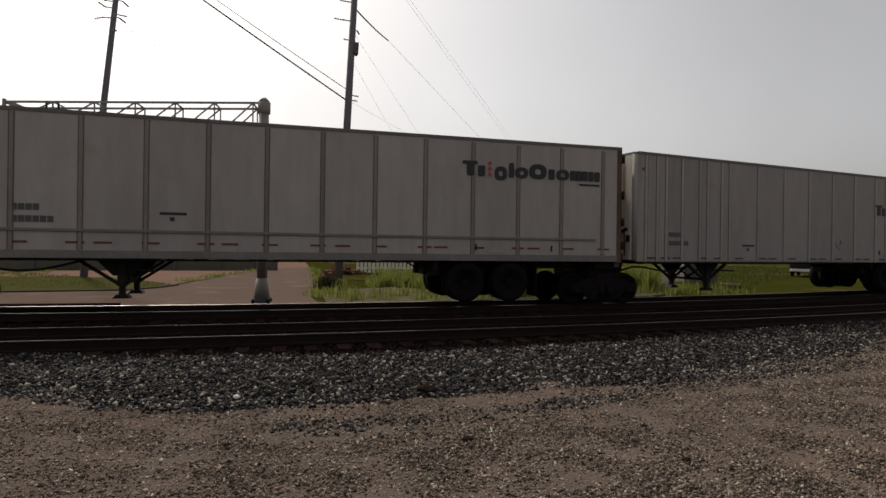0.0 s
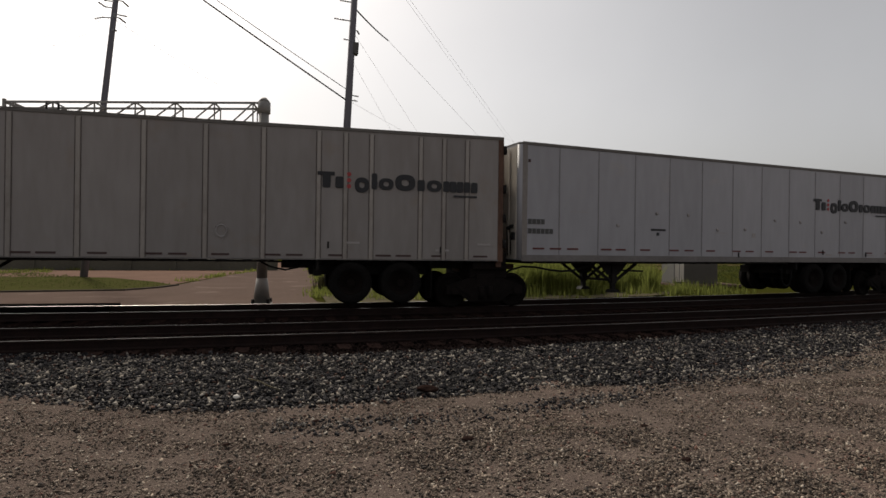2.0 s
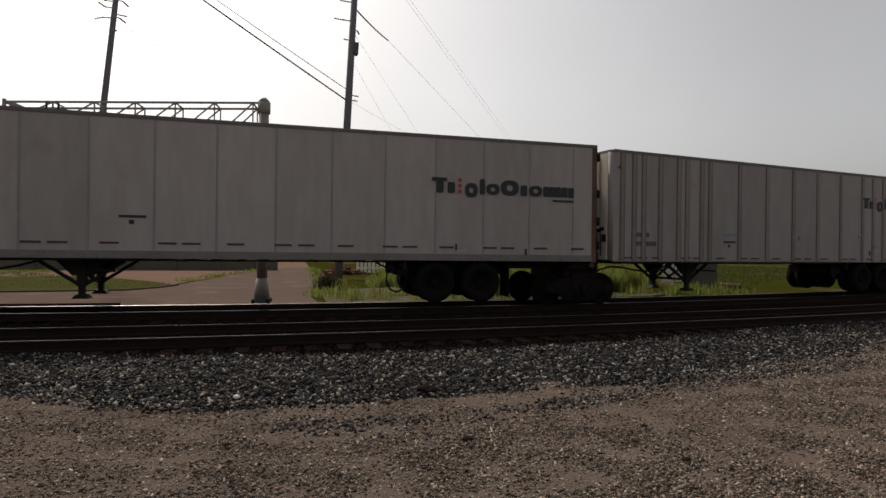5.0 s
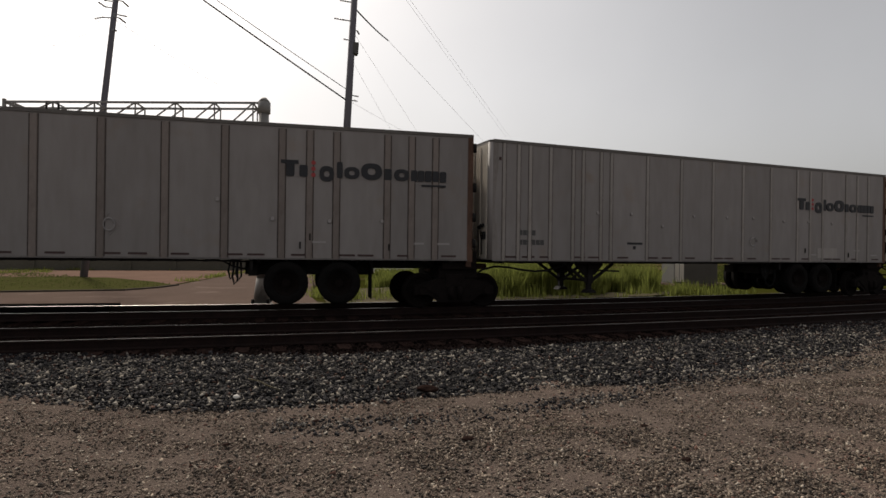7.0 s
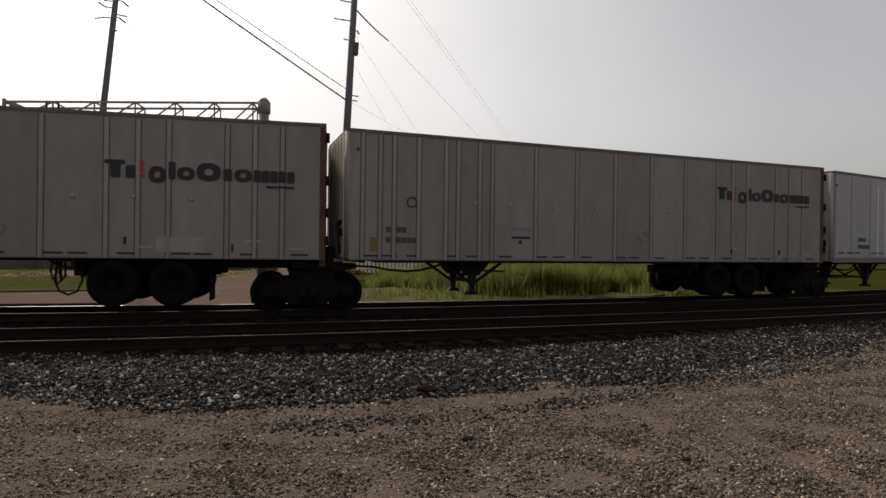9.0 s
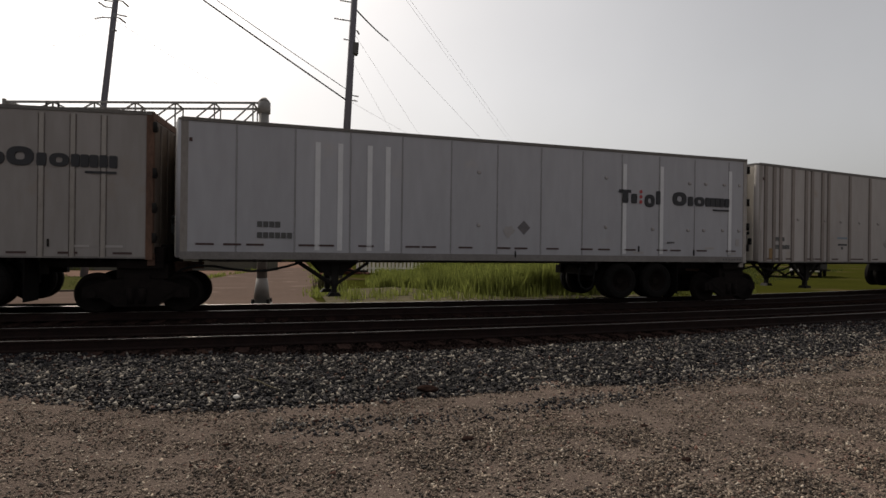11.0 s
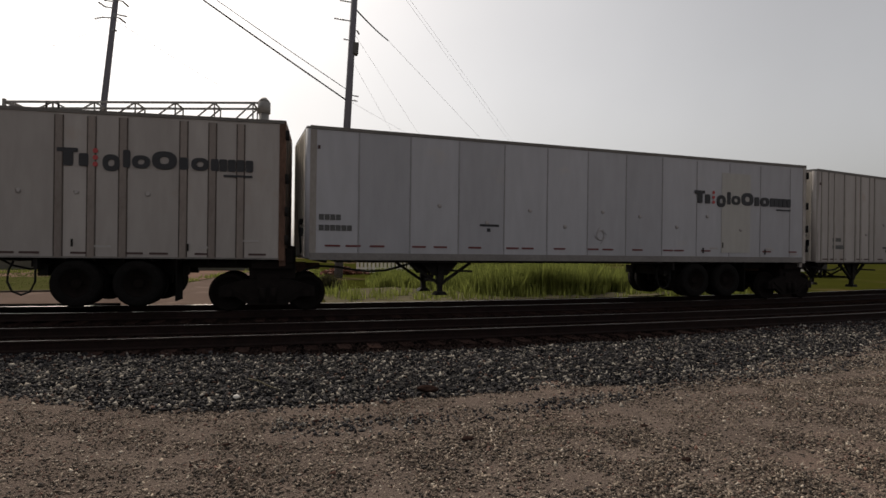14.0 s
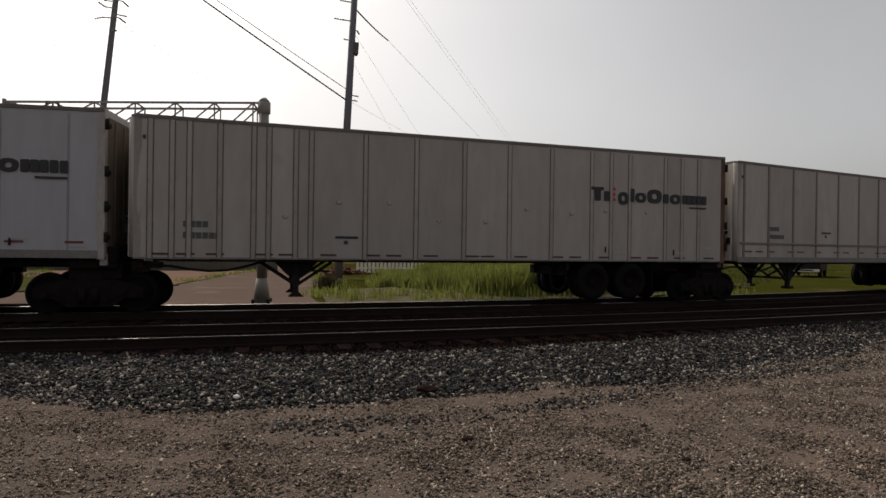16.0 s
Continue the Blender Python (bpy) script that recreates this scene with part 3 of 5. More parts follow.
def signal_cantilever():
    c = thing("signal_cantilever", "grey steel railway signal mast with a lattice arm", "signal mast", m=Matrix.Translation((-0.34, 17.45, 0)) @ Matrix.Rotation(radians(-8), 4, "Z"))
    bm = bmesh.new()
    rod(bm, (0, 0, 0.42), (0, 0, 5.75), 0.15, 0.14, 20)
    part("mast", bm, M_MASTGREY, c)
    bm = bmesh.new()
    rod(bm, (0, 0, 5.62), (0, 0, 5.95), 0.18, 0.18, 20)
    rod(bm, (0, 0, 5.95), (0, 0, 6.08), 0.18, 0.07, 20)
    part("mast_cap", bm, M_MASTGREY, c, "rounded grey mast cap")
    bm = bmesh.new()
    rod(bm, (0, 0, 0.0), (0, 0, 0.09), 0.30, 0.30, 20)
    rod(bm, (0, 0, 0.09), (0, 0, 0.8), 0.24, 0.16, 20)
    part("base_cone", bm, M_MASTGREY, c, "flared grey mast base")
    for k in range(4):
        bm = bmesh.new()
        a = math.pi / 4 + k * math.pi / 2
        rod(bm, (0.3 * math.cos(a), 0.3 * math.sin(a), 0), (0.3 * math.cos(a), 0.3 * math.sin(a), 0.2), 0.05, 0.05, 8)
        part("anchor_bolt", bm, M_FRAME, c)
    z0, z1, dy = 4.72, 5.84, 0.36
    L = 6.7
    arm = bmesh.new()
    slope = -0.045
    for y in (-dy, dy):
        bar(arm, (-0.1, y, z1), (-L, y, z1 + slope * L), 0.055)
        bar(arm, (-0.1, y, z0), (-L, y, z0 + 0.3), 0.055)
    arm = part("arm_chord", arm, M_MASTGREY, c)
    for i in range(7):
        x = -0.25 - i * 1.05
        zt, zb = z1 + slope * -x, z0 + 0.3 * -x / L
        bm = bmesh.new()
        for y in (-dy, dy):
            bar(bm, (x, y, zb), (x, y, zt), 0.035)
            if i < 6:
                bar(bm, (x, y, zt), (x - 1.05, y, zb + 0.05), 0.035)
        bar(bm, (x, -dy, zt), (x, dy, zt), 0.035)
        part("lattice_brace", bm, M_MASTGREY, arm)
    bm = bmesh.new()
    bar(bm, (-L, -dy, z0 + 0.1), (-L, -dy, z1 + slope * L + 0.08), 0.07)
    bar(bm, (-L, dy, z0 + 0.1), (-L, dy, z1 + slope * L + 0.08), 0.07)
    bar(bm, (-L, -dy, z1 + slope * L), (-L, dy, z1 + slope * L), 0.06)
    part("end_frame", bm, M_MASTGREY, c)
    for x in (-6.85, -5.65, -5.35):
        lamp = bmesh.new()
        rod(lamp, (x, -0.40, 5.1), (x, -0.44, 5.1), 0.17, 0.17, 18)
        rod(lamp, (x, -0.44, 5.1), (x, -0.62, 5.12), 0.10, 0.11, 14)
        bar(lamp, (x, -0.38, 5.1), (x, -0.38, 5.56), 0.04)
        part("signal_lamp", lamp, M_FRAME, c, "black hooded flasher lamp")
    return c


signal_cantilever()


def equipment_cabinet():
    c = thing("equipment_cabinet", "grey trackside equipment cabinet with pale door panels", "utility cabinet",
              m=Matrix.Translation((20.75, 24.7, 0)) @ Matrix.Rotation(radians(-12), 4, "Z"))
    bm = bmesh.new()
    box(bm, -1.15, 1.15, -0.7, 0.7, 0.10, 1.95, 0.03)
    part("cabinet_body", bm, M_CABINET, c)
    bm = bmesh.new()
    box(bm, -1.35, 2.2, -1.1, 0.8, -0.02, 0.10, 0.02)
    part("plinth", bm, M_ROAD, c, "pale concrete pad")
    for k in range(2):
        bm = bmesh.new()
        box(bm, -1.12 + k * 0.25, -0.90 + k * 0.25, -0.72, -0.703, 0.2, 1.75, 0.006)
        part("door_panel", bm, M_PANEL, c, "off-white door panel")
    bm = bmesh.new()
    box(bm, -1.2, 1.2, -0.76, 0.76, 1.95, 2.02, 0.02)
    part("cabinet_roof", bm, M_CABINET, c)
    return c


equipment_cabinet()


def parked_truck():
    t = thing("parked_truck", "dark pickup truck with pale trim parked in the field", "truck", m=Matrix.Translation((38.5, 33.0, 0)) @ Matrix.Rotation(radians(35), 4, "Z"))
    bm = bmesh.new()
    box(bm, -2.6, 2.6, -0.95, 0.95, 0.45, 1.05, 0.08)
    box(bm, -0.9, 1.2, -0.85, 0.85, 1.05, 1.75, 0.15)
    part("body", bm, M_FRAME, t)
    bm = bmesh.new()
    box(bm, -2.72, -2.55, -0.9, 0.9, 0.42, 0.6, 0.03)
    part("bumper", bm, M_PANEL, t, "pale bumper")
    for x in (-1.7, 1.7):
        for y in (-0.85, 0.85):
            w = bmesh.new()
            lathe(w, [(0.2, -0.1), (0.36, -0.1), (0.38, -0.06), (0.38, 0.06), (0.36, 0.1), (0.2, 0.1)], 20, at=(x, y, 0.38))
            tyre = part("tyre", w, M_TYRE, t)
            w = bmesh.new()
            rod(w, (x, y - 0.07, 0.38), (x, y + 0.07, 0.38), 0.21, 0.21, 16)
            part("rim", w, M_PANEL, tyre, "pale wheel rim")
    return t


parked_truck()


# ---- the train: road-rail trailers on shared bogies ----
PITCH, LENGTH = 16.377, 16.07
FLOOR, TOP_F, TOP_R, HALF = 1.101, 4.218, 4.275, 1.3
BASE = -24.74       # front of the first trailer along the track at the start


def travelled(t):
    return 9.983 * t + 0.001 * t * t


def chord(front):
    """Pose of a trailer whose front stands front metres along the track: x runs back along it, origin just over the rails."""
    ax, ay, _ = line(front - 0.2)
    bx, by, _ = line(front + 16.4)
    th = math.atan2(by - ay, bx - ax)
    return Matrix.Translation((ax, ay, DECK)) @ Matrix.Rotation(th, 4, "Z") @ Matrix.Translation((0.2, 0, 0))


def top_at(x):
    return TOP_F + (TOP_R - TOP_F) * x / LENGTH


def hull_mesh(material):
    bm = bmesh.new()
    vs = box(bm, 0.0, LENGTH, -HALF, HALF, FLOOR + 0.035, TOP_R - 0.06)
    for v in vs:
        if v.co.z > 3:
            v.co.z = top_at(v.co.x) - 0.06
    # rounded front corners
    es = [e for e in bm.edges if all(abs(v.co.x) < 1e-4 for v in e.verts) and abs(e.verts[0].co.z - e.verts[1].co.z) > 1]
    for f in bmesh.ops.bevel(bm, geom=es, offset=0.1, segments=5, affect="EDGES", profile=0.5)["faces"]:
        f.smooth = True
    return mesh_of("box_shell", bm, material)


def roof_mesh():
    bm = bmesh.new()
    vs = box(bm, 0.02, LENGTH - 0.02, -HALF + 0.02, HALF - 0.02, TOP_R - 0.058, TOP_R)
    for v in vs:
        v.co.z += top_at(v.co.x) - TOP_R
    es = [e for e in bm.edges if all(v.co.x < 0.1 for v in e.verts) and abs(e.verts[0].co.z - e.verts[1].co.z) > 0.03]
    bmesh.ops.bevel(bm, geom=es, offset=0.1, segments=5, affect="EDGES", profile=0.5)
    return mesh_of("roof", bm, M_TOPRAIL)


def top_rail_mesh(side):
    bm = bmesh.new()
    y0, y1 = sorted((side * HALF, side * (HALF + 0.022)))
    vs = box(bm, 0.1, LENGTH, y0, y1, TOP_R - 0.065, TOP_R + 0.012)
    for v in vs:
        v.co.z += top_at(v.co.x) - TOP_R
    return mesh_of("top_rail", bm, M_TOPRAIL)


def bottom_rail_mesh(side, height):
    bm = bmesh.new()
    y0, y1 = sorted((side * (HALF - 0.03), side * (HALF + 0.02)))
    box(bm, 0.1, LENGTH - 0.1, y0, y1, FLOOR, FLOOR + height, 0.006)
    return mesh_of("bottom_rail", bm, M_SILL)


def rib_mesh(width, depth, material, foot, grime):
    """A pressed post with a flat cap, standing in two grimy seams."""
    bm = bmesh.new()
    w, d, g = width / 2, depth, grime
    prof = [(-w - g, -0.007), (-w, -0.008), (-w + 0.012, -d), (w - 0.012, -d), (w, -0.008), (w + g, -0.007)]
    a = [bm.verts.new((x, y, FLOOR + foot)) for x, y in prof]
    b = [bm.verts.new((x, y, TOP_F - 0.07)) for x, y in prof]
    for k in range(5):
        f = bm.faces.new((a[k], a[k + 1], b[k + 1], b[k]))
        f.material_index = 1 if k in (0, 4) else 0
    bm.faces.new(a[1:5])
    bm.faces.new(b[4:0:-1])
    me = mesh_of("rib", bm, material)
    me.materials.append(M_GRIME)
    return me


def nose_mesh():
    bm = bmesh.new()
    box(bm, -0.014, -0.001, -HALF + 0.11, HALF - 0.11, FLOOR + 0.06, TOP_F - 0.1)
    return mesh_of("nose_panel", bm, M_NOSE)


def nose_rib_mesh():
    bm = bmesh.new()
    box(bm, -0.03, -0.013, -0.03, 0.03, FLOOR + 0.1, TOP_F - 0.14)
    return mesh_of("nose_rib", bm, M_NOSE)


NOSE, NOSE_RIB = nose_mesh(), nose_rib_mesh()
ROOF = roof_mesh()
TOP_RAILS = {s: top_rail_mesh(s) for s in (-1, 1)}
WALLS = {"warm": hull_mesh(M_WARM), "cool": hull_mesh(M_COOL), "grey": hull_mesh(M_GREY)}
BOTTOM = {h: {s: bottom_rail_mesh(s, h) for s in (-1, 1)} for h in (0.17, 0.04)}
RIB = rib_mesh(0.145, 0.026, M_RIBDARK, 0.02, 0.022)
RIB_SLIM = rib_mesh(0.10, 0.024, M_RIB, 0.02, 0.016)
RIB_EVEN = rib_mesh(0.085, 0.022, M_RIBDARK, 0.17, 0.014)
SEAM = rib_mesh(0.03, 0.011, M_SEAM, 0.17, 0.003)


def panel_mesh(x0, x1, material, foot):
    """A thin side sheet that bellies out a little between its posts."""
    bm = bmesh.new()
    z0 = FLOOR + foot
    grid = []
    for j in range(5):
        row = []
        for i in range(4):
            x = x0 + (x1 - x0) * i / 3
            z = z0 + (top_at(x) - 0.08 - z0) * j / 4
            belly = 0.006 if 0 < i < 3 and 0 < j < 4 else 0.0
            row.append(bm.verts.new((x, -HALF - 0.003 - belly * (1 if (i + j) % 2 else 0.4), z)))
        grid.append(row)
    for a, b in zip(grid, grid[1:]):
        for i in range(3):
            bm.faces.new((a[i], a[i + 1], b[i + 1], b[i])).smooth = True
    edge = [v for v in grid[0]] + [r[-1] for r in grid[1:]] + grid[-1][-2::-1] + [r[0] for r in grid[-2:0:-1]]
    rim = [bm.verts.new(v.co) for v in edge]
    back = [bm.verts.new((v.co.x, -HALF, v.co.z)) for v in edge]
    for k in range(len(edge)):
        bm.faces.new((back[k], back[(k + 1) % len(edge)], rim[(k + 1) % len(edge)], rim[k]))
    return mesh_of("side_panel", bm, material)


DOUBLE = [0.42, 0.85, 1.2, 1.83, 2.55, 2.88, 3.48, 3.83, 5.12, 6.4, 7.68, 8.95, 10.2, 11.45, 12.08, 12.7, 13.92, 14.52, 15.12]
PLAIN = [1.25 + 1.285 * i for i in range(12)]
EVEN = [0.4] + [1.6 + 1.264 * i for i in range(12)]


SPANS = {}
for style, xs in (("double", DOUBLE), ("slim", DOUBLE), ("plain", PLAIN), ("even", EVEN)):
    cuts = [0.11] + xs + [LENGTH - 0.13]
    for tone, m in (("warm", M_WARM), ("cool", M_COOL), ("grey", M_GREY)):
        SPANS[style, tone] = [panel_mesh(a + 0.008, b - 0.008, m, 0.175 if style in ("plain", "even") else 0.045) for a, b in zip(cuts, cuts[1:]) if b - a > 0.1]


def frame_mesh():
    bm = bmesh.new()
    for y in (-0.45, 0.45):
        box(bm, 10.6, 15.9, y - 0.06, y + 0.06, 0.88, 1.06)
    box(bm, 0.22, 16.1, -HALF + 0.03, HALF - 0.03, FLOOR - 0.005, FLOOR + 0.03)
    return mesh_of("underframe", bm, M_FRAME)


def gear_meshes():
    leg, knees, plates, ties = {}, [], [], []
    for s in (-1, 1):
        bm = bmesh.new()
        y = s * 0.70
        box(bm, 3.46, 3.64, y - 0.09, y + 0.09, 0.46, 1.06, 0.012)
        box(bm, 3.49, 3.61, y - 0.06, y + 0.06, 0.26, 0.47)
        vs = box(bm, 3.37, 3.73, y - 0.13, y + 0.13, 0.19, 0.28)
        for v in vs:
            if v.co.z > 0.22:
                v.co.x = 3.55 + (v.co.x - 3.55) * 0.55
        leg[s] = mesh_of("landing_leg", bm, M_FRAME)
        for x0, x1 in ((2.70, 3.49), (4.40, 3.61)):
            bm = bmesh.new()
            bar(bm, (x0, y, 1.03), (x1, y, 0.50), 0.07)
            knees.append(mesh_of("knee_brace", bm, M_FRAME))
        bm = bmesh.new()
        vs = box(bm, 3.00, 4.10, y - 0.03, y + 0.03, 0.70, 1.08)
        for v in vs:
            if v.co.z < 0.8:
                v.co.x = 3.55 + (v.co.x - 3.55) * 0.35
        plates.append(mesh_of("gusset_plate", bm, M_FRAME))
    for p, q in (((3.55, -0.64, 0.98), (3.55, 0.1, 0.55)), ((3.55, 0.64, 0.98), (3.55, -0.1, 0.55)), ((3.65, -0.70, 0.84), (4.30, -1.12, 0.82))):
        bm = bmesh.new()
        bar(bm, p, q, 0.05)
        ties.append(mesh_of("cross_brace", bm, M_FRAME))
    bm = bmesh.new()
    bar(bm, (3.55, -0.68, 0.54), (3.55, 0.68, 0.54), 0.07)
    return leg, mesh_of("cross_bar", bm, M_FRAME), knees + plates + ties


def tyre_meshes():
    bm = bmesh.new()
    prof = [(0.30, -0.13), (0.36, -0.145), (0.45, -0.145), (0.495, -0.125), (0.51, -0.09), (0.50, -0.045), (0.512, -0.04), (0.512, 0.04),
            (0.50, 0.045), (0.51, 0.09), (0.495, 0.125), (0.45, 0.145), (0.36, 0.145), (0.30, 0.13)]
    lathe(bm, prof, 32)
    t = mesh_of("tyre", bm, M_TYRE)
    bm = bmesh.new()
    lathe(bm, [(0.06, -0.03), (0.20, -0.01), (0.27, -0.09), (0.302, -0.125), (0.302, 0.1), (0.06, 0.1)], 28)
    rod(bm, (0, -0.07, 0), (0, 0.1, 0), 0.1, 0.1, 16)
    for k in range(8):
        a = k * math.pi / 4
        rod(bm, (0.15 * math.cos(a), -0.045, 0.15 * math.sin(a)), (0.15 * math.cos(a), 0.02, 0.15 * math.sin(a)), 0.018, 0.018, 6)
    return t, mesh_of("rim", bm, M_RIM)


def cross_member_mesh():
    bm = bmesh.new()
    box(bm, -0.03, 0.03, -HALF + 0.14, HALF - 0.14, 1.035, FLOOR + 0.05)
    return mesh_of("cross_member", bm, M_FRAME)


def air_line_mesh():
    bm = bmesh.new()
    tube(bm, [(0.6, -1.2, FLOOR + 0.01), (0.75, -1.22, FLOOR - 0.035), (10.3, -1.22, FLOOR - 0.035), (10.6, -1.0, FLOOR - 0.06), (10.9, -0.6, FLOOR - 0.05)], 0.022, 8)
    return mesh_of("air_line", bm, M_FRAME)


def hanging_hose_mesh():
    """Coiled spare hoses tied up in front of the axles."""
    bm = bmesh.new()
    for dx, low in ((0.0, 0.62), (0.09, 0.50), (0.17, 0.58)):
        tube(bm, [(10.3 + dx, -0.92, 1.05), (10.26 + dx, -0.95, low + 0.2), (10.31 + dx, -0.96, low), (10.38 + dx, -0.95, low + 0.12), (10.36 + dx, -0.92, 1.04)], 0.024, 8)
    return mesh_of("air_hose", bm, M_HOSE)


UNDER, CROSS, AIR_LINE, HANGING = frame_mesh(), cross_member_mesh(), air_line_mesh(), hanging_hose_mesh()
LEG, BRACE, STRUTS = gear_meshes()
TYRE, RIM = tyre_meshes()


def plate_mesh(name, w, h, material, d=0.004):
    bm = bmesh.new()
    box(bm, -w / 2, w / 2, -d, 0.0, -h / 2, h / 2)
    return mesh_of(name, bm, material)


def diamond_mesh(s, material):
    bm = bmesh.new()
    a = [bm.verts.new((x * s, -0.004, z * s)) for x, z in ((-1, 0), (0, -1), (1, 0), (0, 1))]
    b = [bm.verts.new((v.co.x, 0, v.co.z)) for v in a]
    bm.faces.new(a)
    for k in range(4):
        bm.faces.new((b[k], b[(k + 1) % 4], a[(k + 1) % 4], a[k]))
    return mesh_of("placard", bm, material)


TAPE = {"red": plate_mesh("reflective_tape", 0.36, 0.045, M_RED), "dark": plate_mesh("reflective_tape", 0.38, 0.045, M_DARKTAPE)}
MARK = plate_mesh("marking_bar", 0.115, 0.135, M_MARK)
BADGE = plate_mesh("small_badge", 0.55, 0.06, M_LOGO)
BADGE_TICK = plate_mesh("small_badge", 0.10, 0.09, M_LOGO)
STICKER = plate_mesh("sticker", 0.62, 0.07, M_BLUE)
PLACARD = plate_mesh("placard", 0.26, 0.34, M_ORANGE)
DARK_DIAMOND = diamond_mesh(0.19, M_PLACARD)


def stud_mesh():
    """A shallow disc with a darker lip round its lower side."""
    bm = bmesh.new()
    rod(bm, (0, 0, 0), (0, -0.008, 0), 0.045, 0.038, 12)
    for f in bm.faces:
        f.material_index = 1
    lip = [(0.048 * math.cos(radians(d)), -0.010, 0.048 * math.sin(radians(d))) for d in range(150, 361, 30)]
    tube(bm, lip, 0.011, 6)
    me = mesh_of("stud_plate", bm, M_STUD)
    me.materials.append(M_SCUFF)
    return me


def faded_mesh(ragged):
    """What is left of a pasted diamond: its thin edge round a worn ring, or one torn sheet."""
    bm = bmesh.new()
    rnd = random.Random(3)
    if ragged:
        pts = [(-0.19, 0.0), (-0.13, -0.09), (-0.03, -0.21), (0.05, -0.11), (0.13, -0.05), (0.18, 0.03), (0.12, 0.06), (0.07, 0.15), (0.0, 0.11), (-0.09, 0.13)]
        a = [bm.verts.new((x, -0.004, z)) for x, z in pts]
        b = [bm.verts.new((x, 0, z)) for x, z in pts]
        bm.faces.new(a)
        for k in range(len(a)):
            bm.faces.new((b[k], b[(k + 1) % len(a)], a[(k + 1) % len(a)], a[k]))
        return mesh_of("placard", bm, M_TORN)
    ring = [(0.115 * math.cos(radians(d)), -0.002, 0.135 * math.sin(radians(d))) for d in range(0, 361, 20)]
    tube(bm, ring, 0.016, 6)
    corners = [(-0.21, 0), (0, -0.24), (0.21, 0), (0, 0.24)]
    for k in range(4):
        (x0, z0), (x1, z1) = corners[k], corners[(k + 1) % 4]
        u = rnd.uniform(0.5, 0.9)
        bar(bm, (x0, -0.001, z0), (x0 + (x1 - x0) * u, -0.001, z0 + (z1 - z0) * u), 0.016, 0.006)
    return mesh_of("placard", bm, M_TORN)


PATCH = stud_mesh()

def round_mesh():
    """A round sticker with a dark rim and a tag at its side."""
    bm = bmesh.new()
    tube(bm, [(0.12 * math.cos(radians(d)), -0.004, 0.12 * math.sin(radians(d))) for d in range(0, 361, 24)], 0.018, 6)
    box(bm, 0.09, 0.19, -0.006, 0.0, -0.10, -0.02)
    return mesh_of("sticker", bm, M_MARK)


ROUND = round_mesh()
TORN, FADED = faded_mesh(True), faded_mesh(False)
SMALL_MARK = plate_mesh("marking_bar", 0.045, 0.055, M_MARK)
DECAL = plate_mesh("sticker", 0.15, 0.23, M_TORN)
TICK = plate_mesh("marker_light", 0.035, 0.16, M_FRAME, 0.02)
NOSE_LIGHT = plate_mesh("marker_light", 0.06, 0.08, M_DARKTAPE, 0.02)
LEGEND = plate_mesh("marking_bar", 0.34, 0.05, M_SCUFF)
WARM_PANEL = plate_mesh("repair_panel", 1.17, 2.45, M_REPAINT, 0.006)
STRIP = plate_mesh("repair_strip", 0.12, 2.55, M_PATCHWHITE, 0.004)
WHITE_PATCH = plate_mesh("repair_patch", 1.0, 0.33, M_WARM)
SCRAPE = plate_mesh("scuff_mark", 0.6, 0.018, M_SCUFF)
VENT = plate_mesh("repair_patch", 0.16, 0.14, M_SCUFF, 0.004)


def emblem_block(w, z0, z1, ring):
    """One plain shape of the row: a rounded block, or a thick ring."""
    bm = bmesh.new()
    n = 24
    cx, cz, rx, rz = w / 2, (z0 + z1) / 2, w / 2, (z1 - z0) / 2
    def se(k, sx, sz, e):
        c, s = math.cos(2 * math.pi * k / n), math.sin(2 * math.pi * k / n)
        return (cx + sx * math.copysign(abs(c) ** e, c), cz + sz * math.copysign(abs(s) ** e, s))
    e = 0.8 if ring else 0.3
    out = [bm.verts.new((x, -0.004, z)) for x, z in (se(k, rx, rz, e) for k in range(n))]
    back = [bm.verts.new((v.co.x, 0.024, v.co.z)) for v in out]
    for k in range(n):
        bm.faces.new((back[k], back[(k + 1) % n], out[(k + 1) % n], out[k]))
    if ring:
        inn = [bm.verts.new((x, -0.004, z)) for x, z in (se(k, rx * 0.38, rz * 0.40, e) for k in range(n))]
        deep = [bm.verts.new((v.co.x, 0.024, v.co.z)) for v in inn]
        for k in range(n):
            bm.faces.new((inn[k], inn[(k + 1) % n], deep[(k + 1) % n], deep[k]))
        for k in range(n):
            bm.faces.new((out[k], out[(k + 1) % n], inn[(k + 1) % n], inn[k]))
    else:
        bm.faces.new(out)
    return mesh_of("emblem_shape", bm, M_LOGO)


# width, bottom, top, ring, step: plain blocks in the rhythm of the faded side emblem
BLOCKS = [(0.19, 0.0, 0.38, 0), (0.19, 0.0, 0.275, 0), None, (0.34, -0.09, 0.275, 1), (0.14, 0.0, 0.385, 0), (0.36, -0.005, 0.28, 1),
          (0.50, -0.01, 0.39, 1), (0.18, 0.0, 0.275, 0), (0.37, -0.005, 0.28, 1), (0.165, 0.0, 0.27, 0), (0.165, 0.0, 0.27, 0), (0.165, 0.0, 0.27, 0), (0.16, 0.0, 0.27, 0), (0.16, 0.0, 0.265, 0)]
BLOCK_X = [0.12, 0.42, 0.69, 0.88, 1.28, 1.46, 1.86, 2.42, 2.66, 3.07, 3.25, 3.43, 3.62, 3.81]
BLOCK_MESH = [emblem_block(*b) if b else None for b in BLOCKS]
CAP_BAR = plate_mesh("emblem_shape", 0.40, 0.09, M_LOGO, 0.006)
